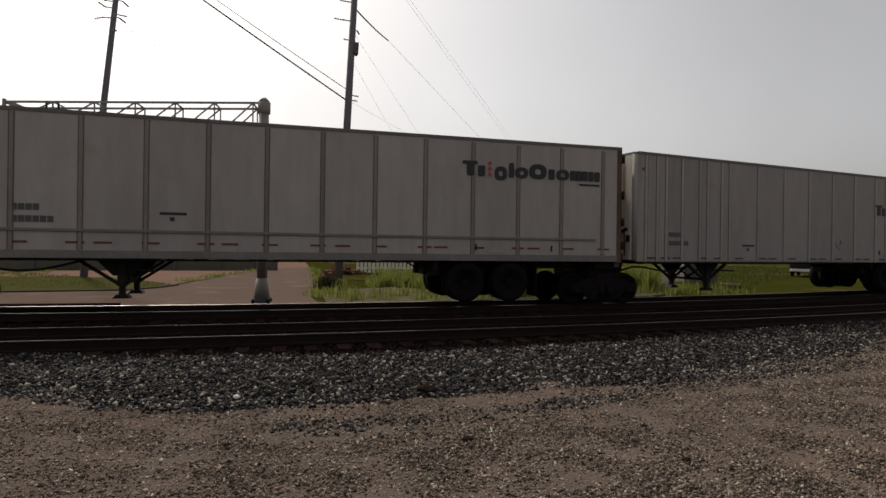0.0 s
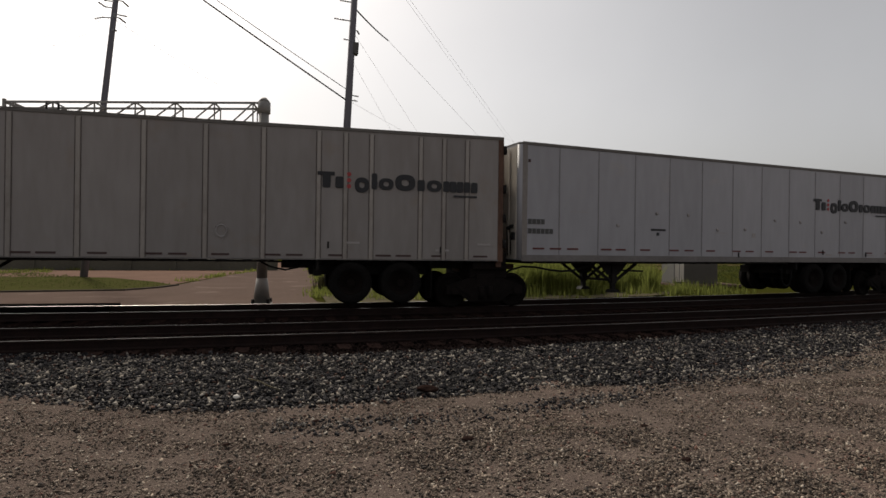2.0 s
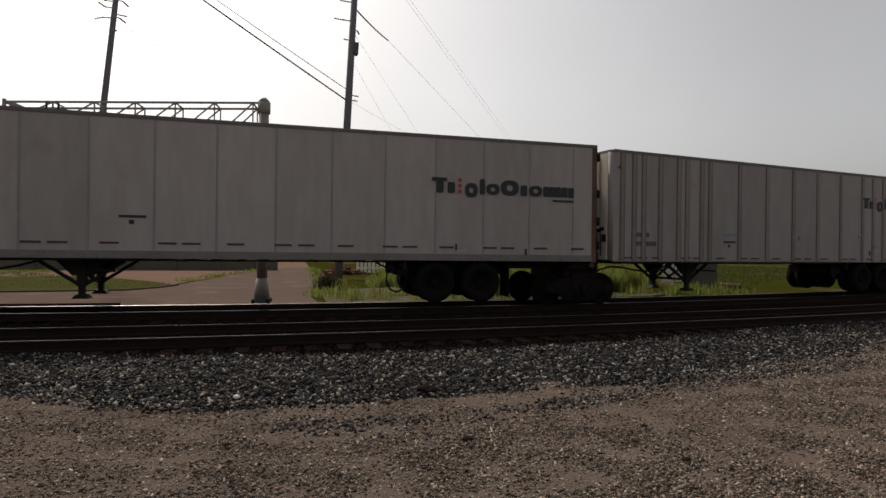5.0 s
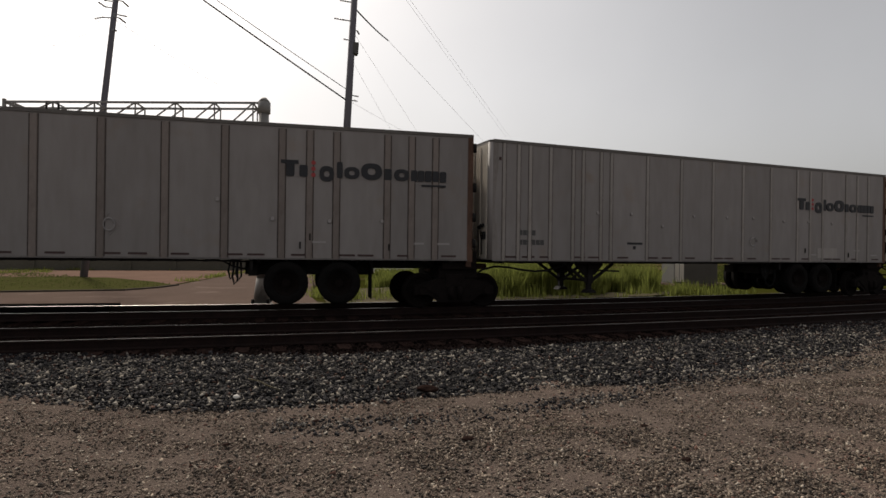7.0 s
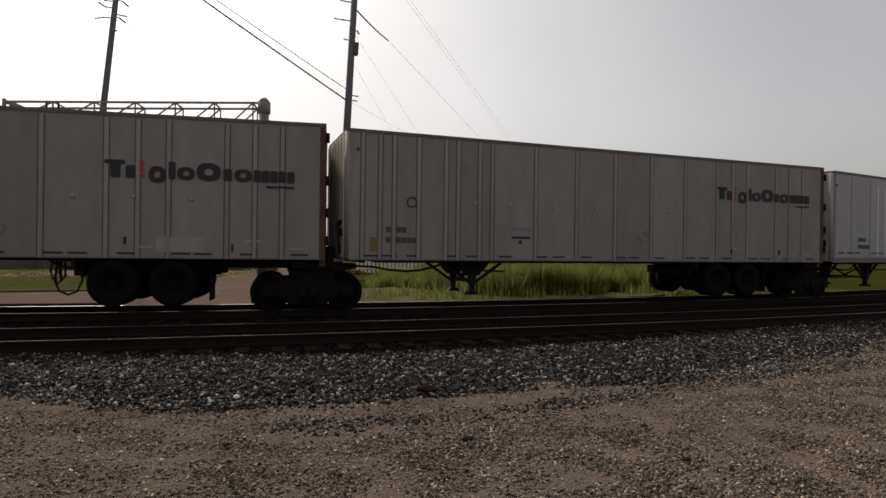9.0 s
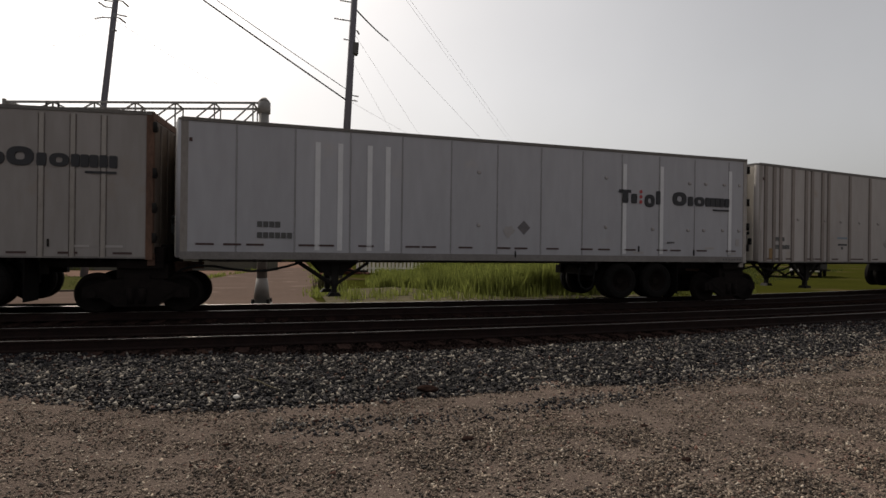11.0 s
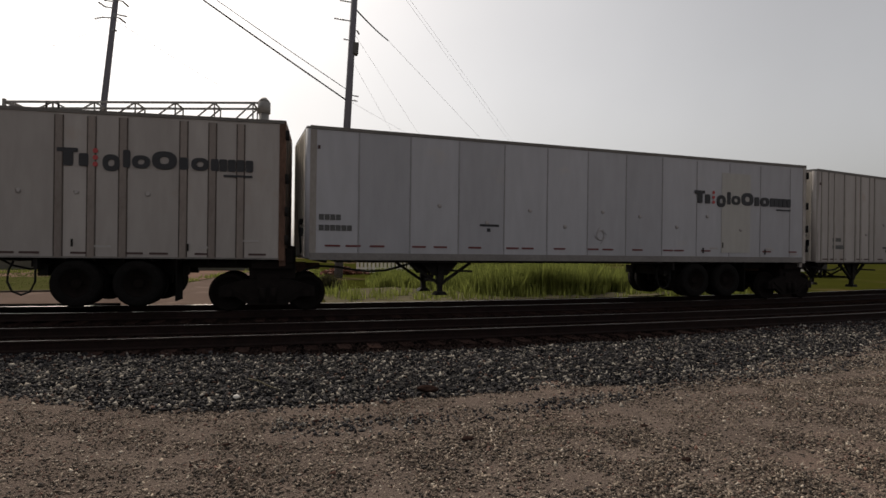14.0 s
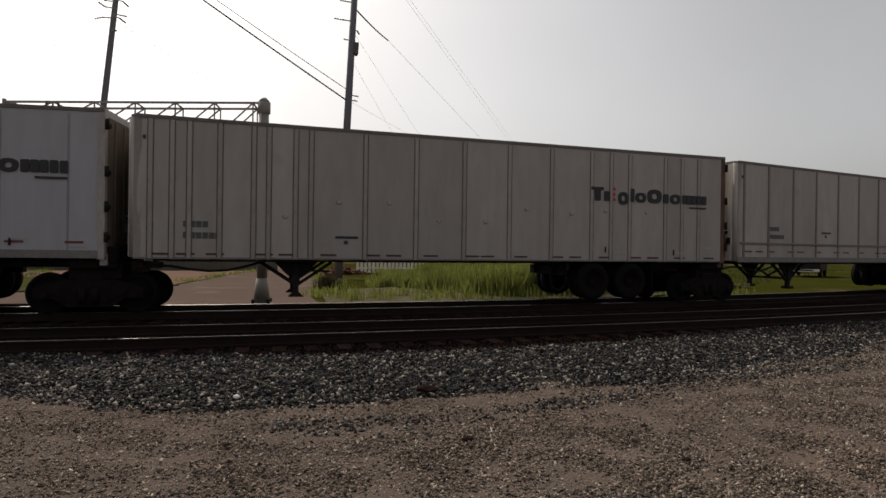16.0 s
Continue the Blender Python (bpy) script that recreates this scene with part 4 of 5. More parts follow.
SERVICE = plate_mesh("emblem_shape", 0.62, 0.05, M_LOGO)


def dot_mesh():
    bm = bmesh.new()
    rod(bm, (0, 0, 0), (0, -0.004, 0), 0.052, 0.052, 14, False)
    return mesh_of("emblem_dot", bm, M_LOGO_RED)


DOT = dot_mesh()


def side(x, z, y=-HALF):
    return Matrix.Translation((x, y, z))


def emblem(trailer, z, x0=11.42, skip=()):
    """The row of dark shapes with three red dots, near the rear of the side wall."""
    e = part_mesh("side_emblem", SERVICE, trailer, side(x0 + 3.65, z - 0.10, -HALF - 0.028), "faded black emblem row with red dots")
    for k, (me, x) in enumerate(zip(BLOCK_MESH, BLOCK_X)):
        if k in skip:
            continue
        if me is None:
            for j in range(3):
                part_mesh("emblem_dot", DOT, e, side(x - 3.65 + 0.05, 0.10 + 0.05 + 0.145 * j, 0), "red dot" if j == 0 else "")
            continue
        part_mesh("emblem_shape", me, e, side(x - 3.65, 0.10, 0))
    part_mesh("emblem_shape", CAP_BAR, e, side(0.2 - 3.65, 0.10 + 0.335, 0))
    return e


def hose_mesh(pts, r=0.022):
    bm = bmesh.new()
    tube(bm, pts, r, 8)
    return mesh_of("air_hose", bm, M_HOSE)


HOSE_FRONT = hose_mesh([(-0.1, -0.62, 0.70), (0.1, -0.75, 0.86), (0.4, -0.85, 0.95), (0.8, -0.9, 0.93), (1.2, -0.92, 0.86), (1.6, -0.92, 0.82), (2.0, -0.9, 0.84), (2.4, -0.85, 0.93), (2.7, -0.8, 1.02)], 0.028)
HOSE_REAR = hose_mesh([(10.1, -0.7, 1.05), (10.35, -0.75, 0.92), (10.7, -0.75, 0.84), (11.0, -0.75, 0.9), (11.15, -0.7, 1.02)])
HOSE_LOOP = hose_mesh([(10.46, -0.95, 1.02), (10.38, -0.97, 0.82), (10.36, -0.98, 0.58), (10.45, -0.98, 0.37), (10.62, -0.97, 0.29), (10.79, -0.96, 0.36), (10.88, -0.95, 0.58), (10.88, -0.95, 1.0)], 0.024)


def slider_mesh():
    bm = bmesh.new()
    for y in (-0.5, 0.5):
        box(bm, 10.9, 14.0, y - 0.08, y + 0.08, 0.72, 0.92)
    for x in (11.87, 13.1):
        rod(bm, (x, -1.05, 0.55), (x, 1.05, 0.55), 0.07, 0.07, 12)
        for y in (-0.5, 0.5):
            box(bm, x - 0.3, x + 0.3, y - 0.06, y + 0.06, 0.46, 0.75)
    box(bm, 11.0, 11.2, -0.9, 0.9, 0.7, 0.95)
    box(bm, 11.05, 11.12, -1.2, -0.55, 0.85, 1.1)
    return mesh_of("suspension_frame", bm, M_FRAME)


def flap_mesh():
    bm = bmesh.new()
    box(bm, 13.86, 13.885, -1.22, -0.62, 0.16, 1.0)
    box(bm, 13.82, 13.9, -1.25, -0.4, 1.0, 1.1)
    return mesh_of("mud_flap", bm, M_TYRE)


def rear_mesh(material):
    bm = bmesh.new()
    for y in (-HALF - 0.012, HALF - 0.11):
        vs = box(bm, LENGTH - 0.11, LENGTH + 0.03, y, y + 0.122, FLOOR - 0.02, TOP_R + 0.015)
    box(bm, LENGTH - 0.08, LENGTH + 0.03, -HALF + 0.11, HALF - 0.11, TOP_R - 0.14, TOP_R + 0.01)
    box(bm, LENGTH - 0.1, LENGTH + 0.04, -HALF + 0.11, HALF - 0.11, FLOOR - 0.15, FLOOR + 0.1)
    return mesh_of("rear_frame", bm, material)


def hinge_mesh():
    bm = bmesh.new()
    box(bm, LENGTH + 0.029, LENGTH + 0.06, -HALF - 0.02, -HALF + 0.24, -0.05, 0.05, 0.008)
    rod(bm, (LENGTH + 0.065, -HALF - 0.02, -0.11), (LENGTH + 0.065, -HALF - 0.02, 0.11), 0.045, 0.045, 10)
    return mesh_of("hinge", bm, M_FRAME)


def corner_post_mesh():
    bm = bmesh.new()
    box(bm, 0.10, 0.25, -HALF - 0.006, -HALF + 0.01, FLOOR + 0.04, TOP_F - 0.075)
    return mesh_of("corner_post", bm, M_POST)


def air_coupling_mesh():
    """Two hose couplings and a plug socket low on the nose."""
    bm = bmesh.new()
    for y, z in ((-1.02, 2.02), (-0.86, 1.98)):
        rod(bm, (-0.014, y, z), (-0.10, y, z), 0.055, 0.045, 10)
        tube(bm, [(-0.09, y, z), (-0.10, y, z - 0.10), (-0.07, y + 0.02, z - 0.35), (-0.04, y + 0.05, z - 0.75)], 0.014, 6)
    box(bm, -0.09, -0.014, -1.16, -1.06, 1.66, 1.86, 0.012)
    return mesh_of("air_coupling", bm, M_HOSE)


def rear_door_mesh(s):
    bm = bmesh.new()
    y0, y1 = sorted((s * 0.01, s * (HALF - 0.12)))
    box(bm, LENGTH - 0.01, LENGTH + 0.028, y0, y1, FLOOR + 0.11, TOP_R - 0.15, 0.006)
    for k in (0.3, 0.8):
        rod(bm, (LENGTH + 0.045, s * k, FLOOR + 0.15), (LENGTH + 0.045, s * k, TOP_R - 0.2), 0.016, 0.016, 8)
    return mesh_of("rear_door", bm, M_DOOR)


def coupler_mesh():
    bm = bmesh.new()
    box(bm, 15.2, 16.55, -0.28, 0.28, 0.78, 1.02, 0.02)
    box(bm, 15.7, 16.15, -1.0, 1.0, 0.75, 0.98)
    return mesh_of("coupler", bm, M_RUST)


def drawbar_mesh():
    bm = bmesh.new()
    box(bm, -0.1, 0.5, -0.2, 0.2, 0.85, 1.0, 0.015)
    return mesh_of("drawbar", bm, M_RUST)


DRAWBAR = drawbar_mesh()
SLIDER, FLAP, COUPLER = slider_mesh(), flap_mesh(), coupler_mesh()
REAR = {"warm": rear_mesh(M_REAR), "cool": rear_mesh(M_RIB), "grey": rear_mesh(M_REAR)}
DOORS = {s: rear_door_mesh(s) for s in (-1, 1)}
HINGE, POST, COUPLING = hinge_mesh(), corner_post_mesh(), air_coupling_mesh()


def rub_rail_mesh():
    bm = bmesh.new()
    box(bm, 0.24, 15.3, -HALF - 0.045, -HALF - 0.005, 1.665, 1.73, 0.008)
    return mesh_of("rub_rail", bm, M_SILL)


RUB = rub_rail_mesh()


SLIDE = {2: 0.37, 9: -0.1}      # how far the axles of single trailers are slid along their rails


def trailer(k, tone, ribs, emblem_z, number_x, number_z, label, badge=True, tape="dark"):
    """A highway trailer riding on rail bogies; x runs from its nose to its doors."""
    t = thing("road_rail_trailer", label, "trailer", "trailers of the train", chord(BASE + k * PITCH))
    part_mesh("box_shell", WALLS[tone], t)
    part_mesh("roof", ROOF, t)
    nose = part_mesh("nose_panel", NOSE, t, None, "ribbed nose wall with sunlight put into its pale colour")
    for y in (-0.8, -0.4, 0.0, 0.4, 0.8):
        part_mesh("nose_rib", NOSE_RIB, nose, Matrix.Translation((0, y, 0)))
    for s in (-1, 1):
        part_mesh("top_rail", TOP_RAILS[s], t)
        part_mesh("bottom_rail", BOTTOM[0.17 if ribs in ("plain", "even") else 0.04][s], t)
        part_mesh("rear_door", DOORS[s], t)
    back = part_mesh("rear_frame", REAR[tone], t, None, "rust-streaked rear door frame")
    for z in (1.55, 2.2, 2.95, 3.95):
        part_mesh("hinge", HINGE, back, Matrix.Translation((0, 0, z)))
    part_mesh("corner_post", POST, t, None, "grimy front corner post")
    part_mesh("air_coupling", COUPLING, t, None, "black air couplings on the nose")
    under = part_mesh("underframe", UNDER, t, None, "black steel underframe")
    for i in range(27):
        part_mesh("cross_member", CROSS, under, Matrix.Translation((0.5 + i * 0.58, 0, 0)))
    part_mesh("air_line", AIR_LINE, t, None, "thin dark air pipe under the floor")
    xs, rib = {"double": (DOUBLE, RIB), "slim": (DOUBLE, RIB_SLIM), "plain": (PLAIN, SEAM), "even": (EVEN, RIB_EVEN)}[ribs]
    for me in SPANS[ribs, tone]:
        part_mesh("side_panel", me, t)
    for x in xs:
        part_mesh("rib", rib, t, side(x, 0, -HALF - 0.003))
    if ribs == "even":
        part_mesh("rub_rail", RUB, t, None, "long narrow rub rail")
    g = part_mesh("landing_gear", BRACE, t, None, "folded black landing gear")
    for s in (-1, 1):
        part_mesh("landing_leg", LEG[s], g)
    for me in STRUTS:
        part_mesh(me.name.split(".")[0], me, g)
    slide = Matrix.Translation((SLIDE.get(k, -0.3), 0, 0))
    part_mesh("suspension_frame", SLIDER, t, slide)
    part_mesh("mud_flap", FLAP, t, slide)
    part_mesh("coupler", COUPLER, t, None, "rusty coupler")
    part_mesh("drawbar", DRAWBAR, t, None, "rusty drawbar at the nose")
    for x in (11.87, 13.1):
        for y in (-1.14, -0.80, 0.80, 1.14):
            w = part_mesh("tyre", TYRE, t, slide @ Matrix.Translation((x, y, 0.55)) @ (Matrix.Identity(4) if y < 0 else Matrix.Rotation(math.pi, 4, "Z")))
            if abs(y) > 1:
                part_mesh("rim", RIM, w)
    for me in (HOSE_FRONT, HOSE_REAR, HOSE_LOOP) if k in (3, 4, 6, 8, 9, 10, 11) else (HOSE_FRONT, HOSE_REAR):
        part_mesh("air_hose", me, t)
    if k in (5, 6):
        part_mesh("air_hose", HANGING, t, None, "bundle of hanging hoses")
    skin = -HALF - 0.012
    zt = 1.44 if ribs in ("even", "plain") else 1.215
    rnd = random.Random(k)
    for i, a in enumerate([0.35] + [1.25 + 1.27 * j for j in range(12)]):
        for d in ((0.45,) if i % 2 else (0.28, 0.78)):
            if a + d < 15.9:
                part_mesh("reflective_tape", TAPE[tape], t, side(a + d + rnd.uniform(-0.05, 0.05), zt, skin))
    if number_x:
        for row, count in ((0.25, 4), (0.0, 6)):
            for c in range(count):
                part_mesh("marking_bar", MARK, t, side(number_x + 0.06 + 0.132 * c, number_z + row, -HALF - 0.012))
    if badge:
        part_mesh("small_badge", BADGE, t, side(4.68, badge, skin))
        part_mesh("small_badge", BADGE_TICK, t, side(4.66, badge - 0.12, skin))
    emblem(t, emblem_z, 11.42, (5,) if k == 8 else ())
    return t


TRAIN = []
SPEC = [
    ("warm", "even", 3.29, 1.6, 1.92, 2.1, "cream ribbed trailer riding on rail bogies", "red"),
    ("warm", "even", 3.29, 1.6, 1.92, 2.1, "cream trailer with even ribs and a low rub rail", "red"),
    ("grey", "slim", 2.82, 1.3, 1.65, 1.62, "dusty cream trailer with close ribs at both ends", "dark"),
    ("cool", "plain", 2.88, 0.27, 1.90, 2.03, "bluish white smooth-sided trailer with scuffed panels", "red"),
    ("warm", "plain", 2.82, 0.37, 1.90, 2.02, "off-white smooth-sided trailer with faint seams", "dark"),
    ("grey", "double", 3.05, 0.9, 1.62, 1.72, "dingy cream trailer with paired brown ribs", "dark"),
    ("grey", "slim", 2.86, 0.86, 1.60, 1.62, "dusty grey-white trailer with close ribs at the nose", "dark"),
    ("grey", "slim", 3.03, 1.0, 1.60, 1.72, "streaky cream trailer with an orange placard near the nose", "dark"),
    ("cool", "plain", 2.77, 1.7, 1.66, 0, "patched white trailer with diamond placards and broken emblem", "dark"),
    ("warm", "double", 3.07, 0.88, 1.60, 1.72, "cream trailer with bold brown ribs and a small blue sticker", "dark"),
    ("cool", "plain", 2.88, 0.31, 1.86, 2.02, "clean bluish white smooth-sided trailer", "red"),
    ("warm", "slim", 2.80, 1.08, 1.63, 1.64, "grey-white trailer with narrow ribs", "dark"),
    ("warm", "even", 3.29, 1.6, 1.92, 2.1, "cream trailer with even ribs and a rub rail", "red"),
]
for k, (tone, ribs, ez, nx, nz, bz, label, tape) in enumerate(SPEC):
    TRAIN.append(trailer(k, tone, ribs, ez, nx, nz, label, bz, tape))


def extras():
    """Stickers, placards and patches that set single trailers apart."""
    s = -HALF - 0.012
    for k, z in ((7, 1.49), (9, 1.38)):
        part_mesh("placard", PLACARD, TRAIN[k], side(0.74, z, s), "orange placard")
    for k in (5, 7, 9):
        part_mesh("sticker", STICKER, TRAIN[k], side(4.66, 1.95, s), "pale blue sticker")
    part_mesh("placard", TORN, TRAIN[8], side(8.02, 1.89, s), "torn rest of a diamond placard")
    part_mesh("placard", DARK_DIAMOND, TRAIN[8], side(8.45, 1.99, s), "dark diamond placard")
    for k, x, z in ((9, 7.55, 1.80), (5, 7.85, 1.84), (10, 8.1, 1.84), (7, 8.65, 1.84), (2, 9.3, 1.75), (6, 9.4, 1.75)):
        part_mesh("placard", FADED, TRAIN[k], side(x, z, s), "worn ring left of a diamond placard")
    part_mesh("marker_light", TICK, TRAIN[10], side(12.55, 1.62, s))
    part_mesh("sticker", DECAL, TRAIN[8], side(15.74, 1.70, s), "faded grey sticker")
    for x, z in [(13.12 + 0.07 * i, 1.67) for i in range(4)] + [(15.2 + 0.11 * i, 1.185) for i in range(7)]:
        part_mesh("marking_bar", SMALL_MARK, TRAIN[8], side(x, z, -HALF - 0.022))
    for x in (3.05, 3.58, 4.29, 4.74, 11.62, 12.90, 15.44):
        part_mesh("repair_strip", STRIP, TRAIN[8], side(x, 2.6, s), "bright white repair strip")
    part_mesh("repair_patch", WHITE_PATCH, TRAIN[6], side(12.95, 1.42, s), "riveted cream repair patch")
    part_mesh("scuff_mark", SCRAPE, TRAIN[3], side(1.9, 2.45, s))
    part_mesh("scuff_mark", SCRAPE, TRAIN[3], side(7.2, 2.0, s))
    part_mesh("repair_patch", VENT, TRAIN[3], side(8.6, 1.95, s))
    part_mesh("repair_panel", WARM_PANEL, TRAIN[10], side(13.08, 2.62, s), "cream replacement panel")
    for k, t in enumerate(TRAIN):
        rnd = random.Random(70 + k)
        part_mesh("marker_light", NOSE_LIGHT, t, side(0.3, 3.74, -HALF - 0.004))
        for x, z in ((8.05, 1.30),) * (k in (3, 8)) + ((11.9, 1.42), (14.2, 1.36)):
            part_mesh("marker_light", TICK, t, side(x + rnd.uniform(-0.25, 0.25), z + rnd.uniform(-0.03, 0.08), s))
        for x in (12.25, 14.55, 15.45):
            part_mesh("marking_bar", LEGEND, t, side(x + rnd.uniform(-0.15, 0.15), rnd.choice((1.36, 1.52)), s))
    for x, z in ((7.15, 3.40), (7.15, 2.03), (11.0, 3.46), (11.0, 2.07), (13.9, 3.44), (14.5, 3.45), (15.2, 3.46), (15.8, 3.47), (12.6, 2.06), (13.86, 2.05), (14.44, 2.06), (15.16, 2.07), (15.79, 2.08)):
        part_mesh("stud_plate", PATCH, TRAIN[8], side(x, z, s))
    for x in (2.1, 3.62, 4.55, 5.72, 6.95, 8.2, 9.5, 10.7, 11.8, 13.2):
        part_mesh("stud_plate", PATCH, TRAIN[9], side(x, 2.52, s))
    for x in (3.35, 4.36, 5.66, 7.05, 9.55):
        part_mesh("stud_plate", PATCH, TRAIN[7], side(x, 2.57, s))
    part_mesh("sticker", ROUND, TRAIN[7], side(1.65, 2.54, -HALF - 0.018), "round ring sticker")
    for x, z in ((10.05, 2.46), (12.55, 2.02), (11.25, 2.05), (13.8, 2.05)):
        part_mesh("stud_plate", PATCH, TRAIN[5], side(x, z, s))
    part_mesh("marker_light", TICK, TRAIN[5], side(12.1, 1.64, s))
    for k in (3, 6, 10, 11):
        rnd = random.Random(40 + k)
        for i in range(9):
            part_mesh("stud_plate", PATCH, TRAIN[k], side(3.1 + i * 1.235 + rnd.uniform(0.1, 0.3), rnd.choice((2.45, 2.5, 2.1)) + rnd.uniform(-0.05, 0.05), s))


extras()


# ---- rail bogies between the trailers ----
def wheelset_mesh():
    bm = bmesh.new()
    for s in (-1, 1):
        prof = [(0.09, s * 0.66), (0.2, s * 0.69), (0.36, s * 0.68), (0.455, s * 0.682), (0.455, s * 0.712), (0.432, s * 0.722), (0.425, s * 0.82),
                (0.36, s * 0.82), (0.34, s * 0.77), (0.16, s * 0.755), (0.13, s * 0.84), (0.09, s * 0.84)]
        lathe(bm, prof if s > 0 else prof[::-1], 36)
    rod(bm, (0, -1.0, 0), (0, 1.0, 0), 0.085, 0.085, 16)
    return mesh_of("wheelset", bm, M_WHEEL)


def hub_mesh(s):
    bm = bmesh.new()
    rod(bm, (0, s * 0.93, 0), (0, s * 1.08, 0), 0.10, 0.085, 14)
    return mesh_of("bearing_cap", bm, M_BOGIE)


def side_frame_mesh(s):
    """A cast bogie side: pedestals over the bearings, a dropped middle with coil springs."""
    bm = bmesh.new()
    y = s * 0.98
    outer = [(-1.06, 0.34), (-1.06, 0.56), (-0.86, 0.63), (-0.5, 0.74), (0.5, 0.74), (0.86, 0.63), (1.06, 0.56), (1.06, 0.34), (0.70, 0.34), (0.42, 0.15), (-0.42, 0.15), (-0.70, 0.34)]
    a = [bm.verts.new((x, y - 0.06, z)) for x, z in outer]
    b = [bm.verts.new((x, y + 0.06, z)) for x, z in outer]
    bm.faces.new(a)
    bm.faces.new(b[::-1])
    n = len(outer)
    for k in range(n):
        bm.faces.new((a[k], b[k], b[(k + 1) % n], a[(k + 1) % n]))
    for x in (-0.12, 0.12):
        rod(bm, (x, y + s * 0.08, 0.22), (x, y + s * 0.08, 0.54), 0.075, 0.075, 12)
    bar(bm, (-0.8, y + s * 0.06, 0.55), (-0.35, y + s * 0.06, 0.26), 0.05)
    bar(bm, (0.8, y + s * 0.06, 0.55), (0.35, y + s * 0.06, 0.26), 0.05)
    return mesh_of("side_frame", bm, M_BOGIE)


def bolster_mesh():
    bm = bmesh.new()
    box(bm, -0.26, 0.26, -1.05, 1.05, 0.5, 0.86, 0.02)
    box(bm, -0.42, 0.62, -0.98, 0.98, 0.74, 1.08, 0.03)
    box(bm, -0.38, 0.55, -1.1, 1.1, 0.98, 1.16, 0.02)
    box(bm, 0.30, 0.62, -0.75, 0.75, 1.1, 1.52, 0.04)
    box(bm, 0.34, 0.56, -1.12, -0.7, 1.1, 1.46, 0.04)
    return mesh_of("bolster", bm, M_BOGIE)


WHEELSET, BOLSTER = wheelset_mesh(), bolster_mesh()
HUBS = [hub_mesh(s) for s in (-1, 1)]
SIDE_FRAMES = {s: side_frame_mesh(s) for s in (-1, 1)}


def bogie(a):
    x, y, th = line(a)
    b = thing("rail_bogie", "four-wheel rail bogie under two trailers, coloured near black for shade", "rail bogie", "bogies of the train",
              Matrix.Translation((x, y, RAIL)) @ Matrix.Rotation(th, 4, "Z"))
    for s in (-1, 1):
        part_mesh("side_frame", SIDE_FRAMES[s], b)
    part_mesh("bolster", BOLSTER, b)
    sets = []
    for dx in (-0.865, 0.865):
        w = part_mesh("wheelset", WHEELSET, b, Matrix.Translation((dx, 0, 0.425)), "dark steel wheels on an axle")
        for me in HUBS:
            part_mesh("bearing_cap", me, w)
        sets.append((w, dx))
    return b, sets


BOGIES = []
for k in range(len(SPEC)):
    BOGIES.append((BASE + k * PITCH + LENGTH - 0.40, *bogie(BASE + k * PITCH + LENGTH - 0.40)))


# ---- loose stone, gravel and weeds ----
def stones(name, material, label, category, centres, sizes, seed, flat=0.6, chips=False):
    """Many small broken stones in one mesh."""
    rng = np.random.default_rng(seed)
    n = len(centres)
    base = np.array([(1, 0, 0), (-1, 0, 0), (0, 1, 0), (0, -1, 0), (0, 0, 1), (0, 0, -1)], float)
    if chips:
        base = np.array([(1, 0, -0.4), (-0.6, 0.8, -0.4), (-0.6, -0.8, -0.4), (0, 0, 0.9)], float)
    c = len(base)
    tris = np.array([(0, 1, 3), (1, 2, 3), (2, 0, 3), (1, 0, 2)]) if chips else np.array([(0, 2, 4), (2, 1, 4), (1, 3, 4), (3, 0, 4), (2, 0, 5), (1, 2, 5), (3, 1, 5), (0, 3, 5)])
    v = np.repeat(base[None], n, 0) * rng.uniform(0.55, 1.25, (n, c, 1)) + rng.normal(0, 0.16, (n, c, 3))
    v *= (np.stack([rng.uniform(0.8, 1.4, n), rng.uniform(0.6, 1.0, n), rng.uniform(0.8, 1.2, n) * flat], -1) * sizes[:, None])[:, None]
    q = rng.normal(size=(n, 4)) * (0.35, 0.35, 1.0, 1.0)
    q = np.stack([q[:, 3], q[:, 0], q[:, 1], q[:, 2]], -1)
    q /= np.linalg.norm(q, axis=1, keepdims=True)
    w, x, y, z = q.T
    m = np.stack([1 - 2 * (y * y + z * z), 2 * (x * y - w * z), 2 * (x * z + w * y), 2 * (x * y + w * z), 1 - 2 * (x * x + z * z), 2 * (y * z - w * x),
                  2 * (x * z - w * y), 2 * (y * z + w * x), 1 - 2 * (x * x + y * y)], -1).reshape(n, 3, 3)
    v = np.einsum("nij,nkj->nki", m, v) + centres[:, None]
    f = (tris[None] + (np.arange(n) * c)[:, None, None]).reshape(-1, 3)
    me = bpy.data.meshes.new(name)
    me.vertices.add(n * c)
    me.vertices.foreach_set("co", v.reshape(-1))
    me.loops.add(len(f) * 3)
    me.loops.foreach_set("vertex_index", f.reshape(-1).astype(np.int32))
    me.polygons.add(len(f))
    me.polygons.foreach_set("loop_start", (np.arange(len(f)) * 3).astype(np.int32))
    me.polygons.foreach_set("loop_total", np.full(len(f), 3, np.int32))
    me.update(calc_edges=True)
    me.materials.append(material)
    return tagged(new(name, me), label, category, kind="stuff")


def bed_height(a, o):
    t = toe(a)
    top = crest(a) - 0.35
    mid = t * 0.55 + (top - 0.05) * 0.45
    return np.where(o < mid, -0.05 + 0.055 * np.clip((o - t) / (mid - t), 0.4, 1), np.where(o < top, 0.005 + (TIE_TOP - 0.035) * (o - mid) / (top - mid), TIE_TOP - 0.03))


